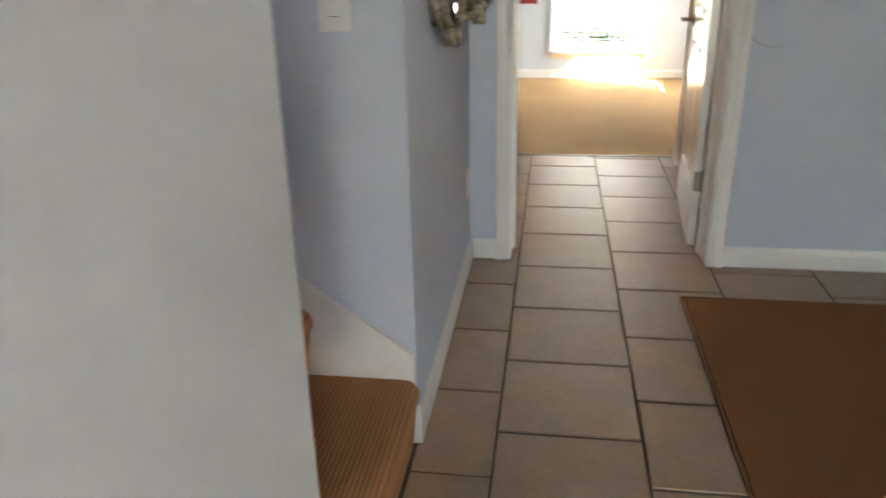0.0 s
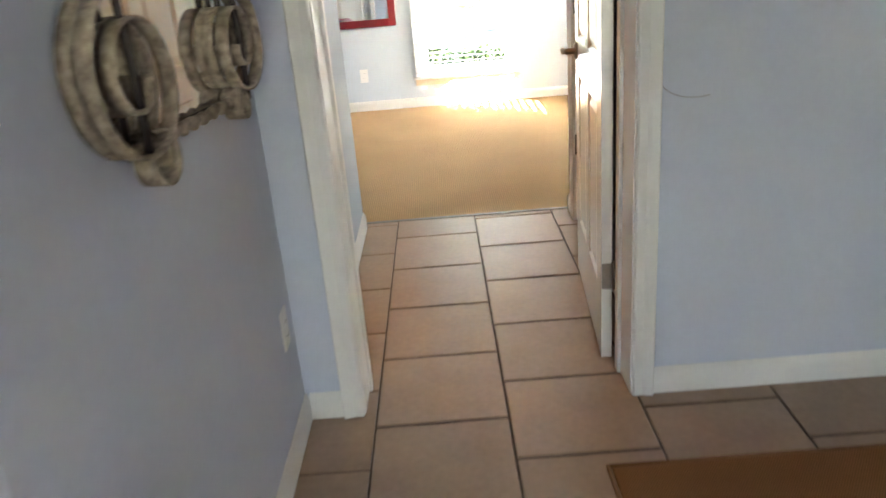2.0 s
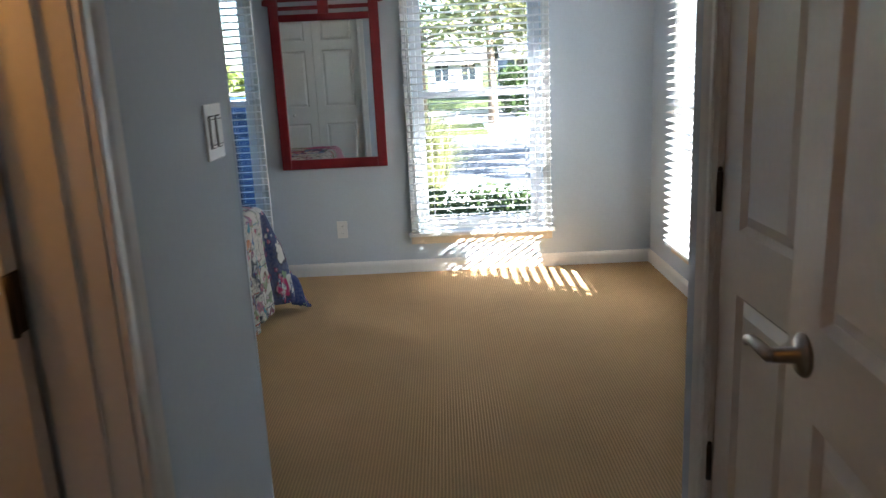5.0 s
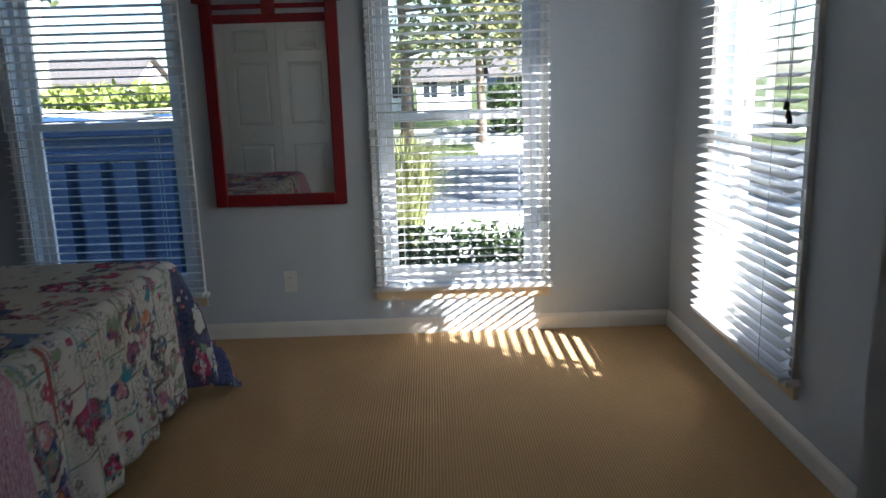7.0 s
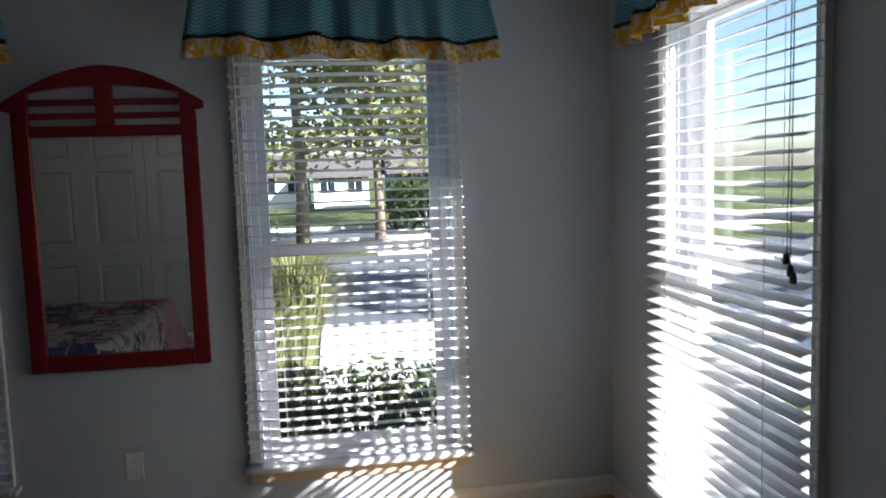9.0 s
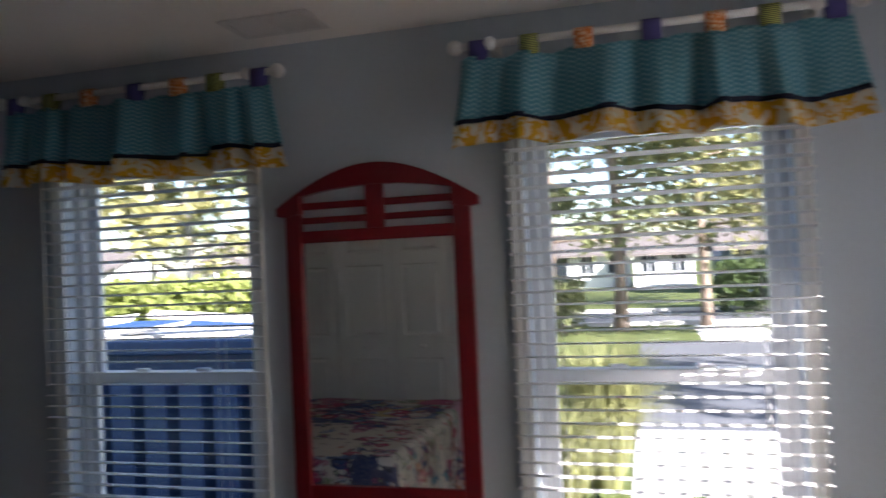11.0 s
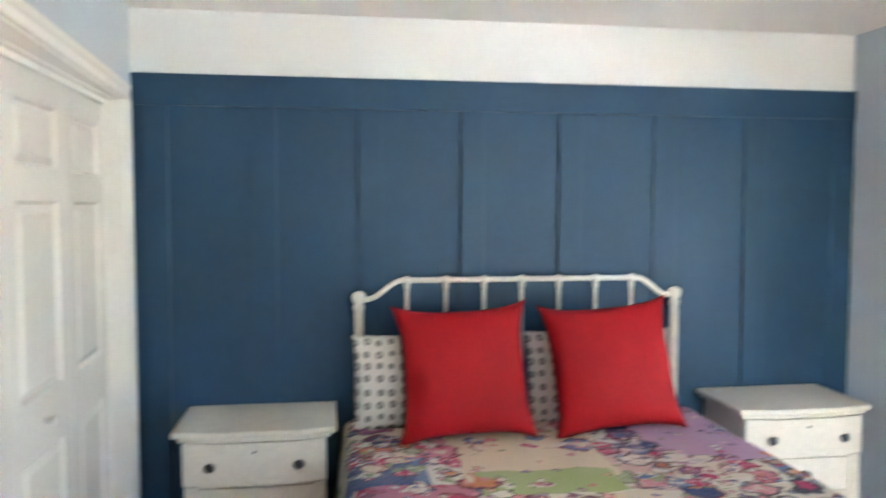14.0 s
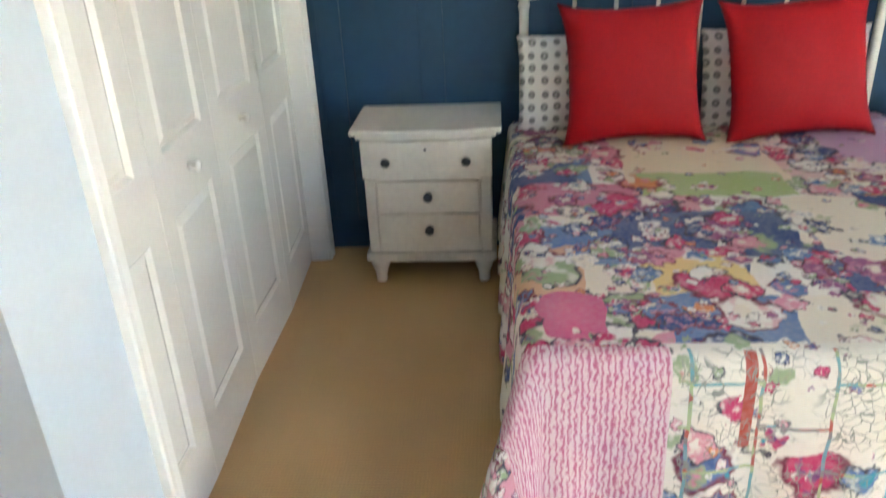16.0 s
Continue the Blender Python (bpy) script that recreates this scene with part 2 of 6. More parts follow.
# closet wall runs a touch out of square
S0, S1 = Vector((W_, 5.56, 0)), Vector((VL, 5.72, 0))
SM = Matrix.Translation(S0) @ Matrix.Rotation(math.atan2(S1.y - S0.y, S1.x - S0.x), 4, "Z")
SLEN = (S1 - S0).length
C0, C1 = 0.17, 2.21                       # closet opening along that wall

struct(boxes("wall_north", WALL_BED, None,
             (W_ - 0.15, N, -0.4, E_ + 0.15, N + 0.15, WZ0), (W_ - 0.15, N, WZ1, E_ + 0.15, N + 0.15, H + 0.1),
             (W_ - 0.15, N, WZ0, W1X - WHALF, N + 0.15, WZ1), (W1X + WHALF, N, WZ0, W2X - WHALF, N + 0.15, WZ1),
             (W2X + WHALF, N, WZ0, E_ + 0.15, N + 0.15, WZ1)), "light blue-grey painted wall with two tall windows", "wall")
struct(boxes("wall_east", WALL_BED, None,
             (E_, 5.60, -0.4, E_ + 0.15, N, WZ0), (E_, 5.60, WZ1, E_ + 0.15, N, H + 0.1),
             (E_, 5.60, WZ0, E_ + 0.15, W3Y - WHALF, WZ1), (E_, W3Y + WHALF, WZ0, E_ + 0.15, N, WZ1)),
       "light blue-grey painted wall with one tall window", "wall")
struct(boxes("wall_west", WALL_WHITE, None, (W_ - 0.15, 5.3, -0.4, W_, N, H + 0.1)), "white upper wall above deep blue panelling", "wall")
struct(boxes("wall_closet", WALL_BED, None, (0, -0.10, 0, C0 - 0.019, 0, H), (C1 + 0.019, -0.20, 0, SLEN - 0.122, 0, H), (SLEN - 0.122, -0.02, 0, SLEN, 0, H), (C0 - 0.019, -0.10, TOP + 0.019, C1 + 0.019, 0, H), m=SM),
       "pale wall around the closet opening", "wall")
struct(boxes("closet_inside", WALL_WHITE, None, (W_, 5.00, 0, VL - 0.121, 5.05, H), (W_, 5.0, H, VL, 5.49, H + 0.05), (VL - 0.18, 5.05, 0, VL - 0.125, 5.58, H)), "plain closet inside", "wall")
struct(boxes("wall_southeast", WALL_BED, None, (VR, 5.66, 0, E_, 5.78, H)), "short pale wall beside the passage", "wall")
# passage
BY0, BY1 = 4.29, 4.985
struct(boxes("wall_passage_left", WALL_BED, None, (VL - 0.12, DOOR_Y1, 0, VL, BY0 - 0.019, H), (VL - 0.12, BY1 + 0.019, 0, VL, 5.705, H), (VL - 0.12, BY0 - 0.019, TOP + 0.019, VL, BY1 + 0.019, H)),
       "pale wall of the tiled passage with a bathroom doorway", "wall")
RY0, RY1 = 4.80, 5.60
struct(boxes("wall_passage_right", WALL_BED, None, (VR, DOOR_Y1, 0, VR + 0.12, RY0 - 0.019, H), (VR, RY1 + 0.019, 0, VR + 0.12, 5.66, H), (VR, RY0 - 0.019, TOP + 0.019, VR + 0.12, RY1 + 0.019, H)),
       "pale wall of the tiled passage behind the open door", "wall")
struct(boxes("wall_door", WALL_HALL, None, (HX - 0.12, DOOR_Y0, 0, DX0 - 0.02, DOOR_Y1, H), (DX1 + 0.02, DOOR_Y0, 0, HR + 0.12, DOOR_Y1, H), (DX0 - 0.02, DOOR_Y0, TOP + 0.02, DX1 + 0.02, DOOR_Y1, H)),
       "pale lavender-blue hall wall with the bedroom doorway", "wall")
# hall
SY0, SY1 = 1.795, 2.63
struct(boxes("wall_hall_left", WALL_HALL, None, (HX - 0.12, SY1, 0, HX, DOOR_Y0, H)), "pale blue hall wall that carries the scroll mirror", "wall")
struct(boxes("wall_hall_near", WALL_WHITE, None, (HX - 0.12, -1.3, 0, HX, SY0, H)), "white wall beside the stair foot", "wall")
struct(boxes("wall_stair_far", WALL_HALL, None, (-3.0, SY1, 0, HX - 0.12, SY1 + 0.12, 3.6)), "pale blue stair wall with a light switch", "wall")
struct(boxes("wall_stair_near", WALL_HALL, None, (-3.0, SY0 - 0.12, 0, HX - 0.12, SY0, 3.6)), "plain stair wall", "wall")
struct(boxes("wall_stair_end", WALL_HALL, None, (-3.12, SY0 - 0.12, 0, -3.0, SY1 + 0.12, 3.6)), "plain wall closing the stair", "wall")
struct(boxes("ceiling_stair", CEIL, None, (-3.12, SY0 - 0.12, 3.6, HX, SY1 + 0.12, 3.7), (HX - 0.12, SY0 - 0.12, H, HX, SY1 + 0.12, 3.6)), "white stairwell ceiling", "ceiling")
struct(boxes("wall_hall_right", WALL_HALL, None, (HR, -1.3, 0, HR + 0.12, DOOR_Y0, H)), "pale blue hall wall beside the rug", "wall")
# unseen closing wall; its opening is added only to light the hall
struct(boxes("wall_hall_south", WALL_HALL, None, (HX - 0.12, -1.42, 0, 0.2, -1.3, H), (1.3, -1.42, 0, HR + 0.12, -1.3, H), (0.2, -1.42, 2.35, 1.3, -1.3, H)), "plain unseen entry wall with an opening added for light", "wall")
# unseen walls and roof, added to block sun and most sky from the opening
struct(boxes("entry_sun_block", WALL_WHITE, None, (1.8, -3.6, -0.45, 1.92, -1.42, 2.5), (-0.6, -3.6, 2.5, 1.92, -1.42, 2.6), (-0.6, -3.6, -0.45, -0.48, -1.42, 2.5), (-0.6, -3.72, -0.45, 0.45, -3.6, 2.6), (1.05, -3.72, -0.45, 1.92, -3.6, 2.6), (0.45, -3.72, 2.0, 1.05, -3.6, 2.6), (-0.48, -3.6, -0.45, 1.8, -1.42, -0.05)), "unseen plain enclosure added to keep sun out of the entry opening", "porch")
struct(boxes("ceiling_hall", CEIL, None, (HX - 0.12, -1.42, H, HR + 0.12, DOOR_Y1, H + 0.1)), "white hall ceiling", "ceiling")
struct(boxes("ceiling_bedroom", CEIL, None, (W_ - 0.15, 5.5, H, E_ + 0.15, N + 0.15, H + 0.1), (VL - 0.12, DOOR_Y1, H, VR + 0.9, 5.5, H + 0.1)), "warm white bedroom ceiling", "ceiling")
struct(boxes("roof", CEIL, None, (-4.2, -2.2, 2.9, HX - 0.2, 1.6, 3.0), (-4.2, 2.8, 2.9, 2.2, N + 0.5, 3.0)), "roof above the house", "roof")
# bathroom beside the passage
struct(boxes("bathroom_walls", WALL_WHITE, None, (-1.9, 4.195, 0, -1.8, 5.0, H), (-1.9, 4.135, 0, HX - 0.121, 4.195, H), (-1.9, 4.05, H, HX - 0.121, 5.0, H + 0.05)), "plain bathroom walls lit by a warm lamp", "wall")
# room behind the passage's right door
struct(boxes("side_closet_walls", WALL_WHITE, None, (VR + 0.7, DOOR_Y1, 0, VR + 0.75, 5.66, H)), "plain walls behind the side door", "wall")

# floors
struct(boxes("floor_slab", GROUT, None, (-3.1, -1.42, -0.25, HR + 0.12, CY, -0.006)), "dark grout bed under the tiles", "floor")
struct(boxes("floor_bedroom", CARPET, None, (W_, CY, -0.05, E_, N, 0.004), (W_, 5.2, -0.05, VL - 0.01, CY, 0.004), (VR + 0.01, 5.79, -0.05, E_, CY, 0.004)), "ribbed beige bedroom carpet", "carpet")
struct(boxes("carpet_edge", STEEL, None, (VL, CY - 0.012, 0, VR, CY + 0.012, 0.006), bev=0.002), "thin strip where tile meets carpet", "trim")
struct(boxes("foundation", GROUT, None, (W_ - 0.15, CY, -0.5, E_ + 0.15, N + 0.14, -0.06)), "house base", "foundation")


# trim
def base_profile(bm, length, m):
    """Baseboard of that length along local x, its back on local y = 0, its face towards +y."""
    prof = [(0, 0), (0.014, 0), (0.014, 0.062), (0.011, 0.074), (0.006, 0.082), (0.004, 0.088), (0, 0.088)]
    extrude_outline(bm, prof, m @ Matrix(((0, 0, 1, 0), (1, 0, 0, 0), (0, 1, 0, 0), (0, 0, 0, 1))), length)


def baseboard(x0, y0, x1, y1, side):
    """side: +1 when the room lies to the left of the run from the first to the second point."""
    d = Vector((x1 - x0, y1 - y0, 0))
    m = Matrix.Translation((x0, y0, 0.003)) @ Matrix.Rotation(math.atan2(d.y, d.x), 4, "Z")
    if side < 0:
        m = m @ Matrix.Diagonal((1, -1, 1, 1))
    bm = bmesh.new()
    base_profile(bm, d.length, m)
    struct(part("baseboard", bm, TRIM), "white moulded baseboard along the wall", "baseboard")


baseboard(W_, N, E_, N, -1)
baseboard(E_, 5.78, E_, N - 0.015, 1)
baseboard(VR, 5.78, E_ - 0.015, 5.78, 1)
baseboard(W_, 5.68, W_, N - 0.015, -1)
p0, p1 = SM @ Vector((C1 + 0.065, 0, 0)), SM @ Vector((SLEN, 0, 0))
baseboard(p0.x, p0.y, p1.x, p1.y, 1)
baseboard(VL, BY1 + 0.065, VL, 5.72, -1)
baseboard(VL, DOOR_Y1, VL, BY0 - 0.065, -1)
baseboard(VR, RY1 + 0.065, VR, 5.78, 1)
baseboard(VR, DOOR_Y1, VR, RY0 - 0.065, 1)
baseboard(HX, SY1, HX, DOOR_Y0, -1)
baseboard(HX, -1.3, HX, SY0, -1)
baseboard(HX + 0.014, DOOR_Y0, DX0 - 0.066, DOOR_Y0, -1)
baseboard(DX1 + 0.066, DOOR_Y0, HR - 0.014, DOOR_Y0, -1)
baseboard(HR, -1.3, HR, DOOR_Y0, 1)


def casing_bar(bm, a, b, out, away, w=0.064):
    """A moulded casing bar from a to b on a wall; out: the wall's normal, away: from the opening."""
    a, b, out, away = Vector(a), Vector(b), Vector(out), Vector(away)
    prof = [(0, 0), (0, 0.012), (0.006, 0.016), (w * 0.45, 0.014), (w * 0.62, 0.018), (w * 0.94, 0.022), (w, 0.018), (w, 0)]
    rings = [[bm.verts.new(p + away * u + out * v) for u, v in prof] for p in (a, b)]
    for i in range(len(prof)):
        j = (i + 1) % len(prof)
        bm.faces.new((rings[0][i], rings[0][j], rings[1][j], rings[1][i]))
    bm.faces.new(rings[0][::-1])
    bm.faces.new(rings[1])


def doorway(name, label, m, width, depth, stop, both=True, head=TOP, jamb_mat=TRIM):
    """Jamb and casings of an opening: local x across it, local y through the wall from its front face (0) to depth."""
    ob = empty(name, label, "door frame", kind="structure", m=m)
    bm = bmesh.new()
    for x0, x1, z0, z1 in ((-0.018, 0, 0, head), (width, width + 0.018, 0, head), (-0.018, width + 0.018, head, head + 0.018)):
        box(bm, x0, 0.001, z0, x1, depth - 0.001, z1)
    s0, s1 = stop
    for x0, x1, z0, z1 in ((0, 0.011, 0, head), (width - 0.011, width, 0, head), (0.011, width - 0.011, head - 0.011, head)):
        box(bm, x0, s0, z0, x1, s1, z1)
    part("jamb", bm, jamb_mat, ob)
    for side in ((0, -1), (depth, 1)) if both else ((0, -1),):
        bm = bmesh.new()
        y, s = side
        casing_bar(bm, (-0.004, y, 0), (-0.004, y, head + 0.004), (0, s, 0), (-1, 0, 0))
        casing_bar(bm, (width + 0.004, y, 0), (width + 0.004, y, head + 0.004), (0, s, 0), (1, 0, 0))
        casing_bar(bm, (-0.068, y, head + 0.0045), (width + 0.068, y, head + 0.0045), (0, s, 0), (0, 0, 1))
        part("casing", bm, TRIM, ob)
    return ob


bed_frame = doorway("door_frame_bedroom", "white moulded frame of the bedroom doorway", pose(DX0, DOOR_Y0, 0), DX1 - DX0, DOOR_Y1 - DOOR_Y0, (0.128, 0.165))
boxes("strike_plate", STEEL, bed_frame, (-0.0005, 0.168, 0.905, 0.0015, 0.198, 0.985), label="dull metal strike plate")
doorway("door_frame_bathroom", "white moulded frame of the warmly lit bathroom doorway", pose(VL, BY0, 0, 0, 0, 90), BY1 - BY0, 0.12, (0.045, 0.078), both=False)
doorway("door_frame_side", "white moulded frame of the side door", pose(VR, RY1, 0, 0, 0, -90), RY1 - RY0, 0.12, (0.05, 0.08), both=False)
doorway("door_frame_closet", "white moulded frame of the wide closet opening", SM @ pose(C1, 0, 0, 0, 0, 180), C1 - C0, 0.12, (0.112, 0.118), both=False)

# tiles: columns staggered by half a tile
TP, TG = 0.4095, 0.0075
bm = bmesh.new()
box(bm, -TP / 2 + TG / 2, -TP / 2 + TG, -0.006, TP / 2 - TG / 2, TP / 2 - TG, 0.0)
bevel(bm, 0.0025, 1)
tile_me = bpy.data.meshes.new("tile")
bm.to_mesh(tile_me)
bm.free()
tile_me.materials.append(TILE)

# ---- more materials ----
def ramp_of(m, fac, stops, constant=False):
    r = m.node_tree.nodes.new("ShaderNodeValToRGB")
    r.color_ramp.interpolation = "CONSTANT" if constant else "LINEAR"
    el = r.color_ramp.elements
    while len(el) < len(stops):
        el.new(0.5)
    for e, (p, c) in zip(el, stops):
        e.position, e.color = p, (*c, 1)
    m.node_tree.links.new(fac, r.inputs[0])
    return r.outputs[0]


def blend(m, fac, a, b):
    x = m.node_tree.nodes.new("ShaderNodeMix")
    x.data_type = "RGBA"
    l = m.node_tree.links
    for sock, v in (("Factor", fac), ("A", a), ("B", b)):
        if isinstance(v, (tuple, float)):
            x.inputs[sock].default_value = v if isinstance(v, float) else (*v, 1)
        else:
            l.new(v, x.inputs[sock])
    return x.outputs["Result"]


def cloth(name, rough=0.9):
    m = mat(name, (0.5, 0.5, 0.5), rough, vary=0.1, bump=0.25, bump_scale=500, dist=0.001, spec=0.2)
    return m, m.node_tree.nodes, m.node_tree.links


def uv_of(m, sx=1.0, sy=1.0):
    n, l = m.node_tree.nodes, m.node_tree.links
    u, mp = n.new("ShaderNodeUVMap"), n.new("ShaderNodeMapping")
    u.uv_map = "cloth"
    mp.inputs["Scale"].default_value = (sx, sy, 1)
    l.new(u.outputs[0], mp.inputs[0])
    return mp.outputs[0]


def teal_mat():
    m, n, l = cloth("teal_wave_print")
    w = n.new("ShaderNodeTexWave")
    w.bands_direction = "Y"
    w.inputs["Scale"].default_value = 20.0
    mp = uv_of(m)
    sep, s, comb, ad = n.new("ShaderNodeSeparateXYZ"), n.new("ShaderNodeMath"), n.new("ShaderNodeCombineXYZ"), n.new("ShaderNodeMath")
    l.new(mp, sep.inputs[0])
    mu = n.new("ShaderNodeMath")
    mu.operation, mu.inputs[1].default_value = "MULTIPLY", 157.0
    l.new(sep.outputs[0], mu.inputs[0])
    s.operation = "SINE"
    l.new(mu.outputs[0], s.inputs[0])
    m2 = n.new("ShaderNodeMath")
    m2.operation, m2.inputs[1].default_value = "MULTIPLY", 0.0045
    l.new(s.outputs[0], m2.inputs[0])
    l.new(sep.outputs[1], ad.inputs[0])
    l.new(m2.outputs[0], ad.inputs[1])
    l.new(ad.outputs[0], comb.inputs[1])
    l.new(comb.outputs[0], w.inputs["Vector"])
    c = ramp_of(m, w.outputs["Fac"], [(0.0, (0.16, 0.42, 0.51)), (0.70, (0.18, 0.45, 0.54)), (0.92, (0.42, 0.64, 0.69))])
    l.new(c, n["Principled BSDF"].inputs["Base Color"])
    return m


def yellow_mat():
    m, n, l = cloth("yellow_floral_print")
    v = n.new("ShaderNodeTexNoise")
    v.inputs["Scale"].default_value, v.inputs["Detail"].default_value, v.inputs["Distortion"].default_value = 24.0, 1.0, 1.6
    l.new(uv_of(m), v.inputs["Vector"])
    c = ramp_of(m, v.outputs["Fac"], [(0.0, (0.72, 0.42, 0.03)), (0.50, (0.74, 0.45, 0.04)), (0.53, (0.80, 0.76, 0.62))])
    l.new(c, n["Principled BSDF"].inputs["Base Color"])
    return m


def tab_mat(name, a, b, scale, kind="bands"):
    m, n, l = cloth(name)
    t = n.new("ShaderNodeTexWave" if kind == "bands" else "ShaderNodeTexVoronoi")
    t.inputs["Scale"].default_value = scale
    if kind == "bands":
        t.bands_direction = "Z"
        t.inputs["Distortion"].default_value = 1.5
    l.new(n["Texture Coordinate"].outputs["Object"], t.inputs["Vector"])
    out = t.outputs["Fac"] if kind == "bands" else t.outputs["Distance"]
    l.new(ramp_of(m, out, [(0.35, a), (0.5, b)]), n["Principled BSDF"].inputs["Base Color"])
    return m


def let_through(m, share):
    """Thin cloth: part of the light comes through."""
    n, l = m.node_tree.nodes, m.node_tree.links
    tr, mx = n.new("ShaderNodeBsdfTranslucent"), n.new("ShaderNodeMixShader")
    l.new(n["Principled BSDF"].inputs["Base Color"].links[0].from_socket, tr.inputs["Color"])
    mx.inputs[0].default_value = share
    l.new(n["Principled BSDF"].outputs[0], mx.inputs[1])
    l.new(tr.outputs[0], mx.inputs[2])
    l.new(mx.outputs[0], n["Material Output"].inputs[0])


TEAL, YELLOW = teal_mat(), yellow_mat()
let_through(TEAL, 0.5)
let_through(YELLOW, 0.5)
PIPING = mat("navy_piping", (0.012, 0.016, 0.04), 0.85, vary=0.2)
TAB_P = mat("purple_tab", (0.09, 0.08, 0.26), 0.9, vary=0.15)
TAB_G = tab_mat("green_stripe_tab", (0.05, 0.06, 0.04), (0.50, 0.52, 0.16), 55.0)
TAB_O = tab_mat("orange_dot_tab", (0.80, 0.62, 0.42), (0.62, 0.20, 0.05), 90.0, "dots")
RODW = mat("white_rod_paint", (0.80, 0.79, 0.77), 0.4, vary=0.04)


# ---- windows ----
def window(name, label, m):
    """Local x along the wall from the middle of the opening, y outwards from the room face, z up."""
    ob = empty(name, label, "window", kind="structure", m=m)
    w, z0, z1, mid = WHALF, WZ0, WZ1, 1.19
    boxes("window_frame", VINYL, ob, (-w, 0.06, z0, -w + 0.035, 0.145, z1), (w - 0.035, 0.06, z0, w, 0.145, z1), (-w + 0.035, 0.06, z1 - 0.035, w - 0.035, 0.145, z1),
          (-w + 0.035, 0.06, z0, w - 0.035, 0.145, z0 + 0.03), bev=0.003)
    boxes("window_reveal", WALL_BED, ob, (-w - 0.004, 0.001, z0, -w + 0.004, 0.06, z1), (w - 0.004, 0.001, z0, w + 0.004, 0.06, z1), (-w + 0.004, 0.001, z1 - 0.004, w - 0.004, 0.06, z1 + 0.004))
    for nm, ya, yb, za, zb, rail_lo, rail_hi in (("lower_sash", 0.072, 0.100, z0 + 0.03, mid + 0.022, 0.05, 0.044), ("upper_sash", 0.104, 0.132, mid - 0.022, z1 - 0.035, 0.044, 0.04)):
        a = w - 0.036
        s = boxes(nm, VINYL, ob, (-a, ya, za, -a + 0.038, yb, zb), (a - 0.038, ya, za, a, yb, zb), (-a + 0.038, ya, za, a - 0.038, yb, za + rail_lo), (-a + 0.038, ya, zb - rail_hi, a - 0.038, yb, zb), bev=0.003)
        bm = bmesh.new()
        box(bm, -a + 0.036, (ya + yb) / 2 - 0.002, za + 0.03, a - 0.036, (ya + yb) / 2 + 0.002, zb - 0.03)
        g = part("pane", bm, GLASS, s)
        g.visible_shadow = False
    boxes("sash_lock", VINYL, ob, (-0.17, 0.076, mid + 0.022, -0.11, 0.098, mid + 0.036), (0.11, 0.076, mid + 0.022, 0.17, 0.098, mid + 0.036), (w - 0.075, 0.060, mid - 0.012, w - 0.045, 0.074, mid + 0.018), bev=0.004)
    bm = bmesh.new()
    casing_bar(bm, (-w, 0, z0), (-w, 0, z1 + 0.0), (0, -1, 0), (-1, 0, 0), 0.05)
    casing_bar(bm, (w, 0, z0), (w, 0, z1 + 0.0), (0, -1, 0), (1, 0, 0), 0.05)
    casing_bar(bm, (-w - 0.05, 0, z1 + 0.0005), (w + 0.05, 0, z1 + 0.0005), (0, -1, 0), (0, 0, 1), 0.05)
    part("casing", bm, TRIM, ob)
    boxes("window_sill", TRIM, ob, (-w - 0.07, -0.055, z0 - 0.024, w + 0.07, 0.062, z0 - 0.0005), bev=0.006, label="white window stool")
    boxes("apron", CREAM, ob, (-w - 0.055, -0.018, z0 - 0.08, w + 0.055, -0.0005, z0 - 0.025), bev=0.004, label="cream apron below the stool")
    return ob


window("window_1", "tall white double-hung window beside the blue wall", pose(W1X, N, 0))
window("window_2", "tall white double-hung window facing the street", pose(W2X, N, 0))
window("window_3", "tall white double-hung window in full sun", pose(E_, W3Y, 0, 0, 0, -90))


def slat_mesh(width):
    bm = bmesh.new()
    prof = [(-0.025, -0.0022), (0.0, 0.0010), (0.025, -0.0022), (0.025, 0.0006), (0.0, 0.0038), (-0.025, 0.0006)]
    ends = [[bm.verts.new((x, y, z)) for y, z in prof] for x in (-width / 2, width / 2)]
    for i in range(6):
        j = (i + 1) % 6
        bm.faces.new((ends[0][i], ends[0][j], ends[1][j], ends[1][i]))
    bm.faces.new(ends[0][::-1])
    bm.faces.new(ends[1])
    bmesh.ops.recalc_face_normals(bm, faces=bm.faces)
    me = bpy.data.meshes.new("slat")
    bm.to_mesh(me)
    bm.free()
    me.materials.append(SLAT)
    return me


BW = 0.95
SLAT_ME = slat_mesh(BW)


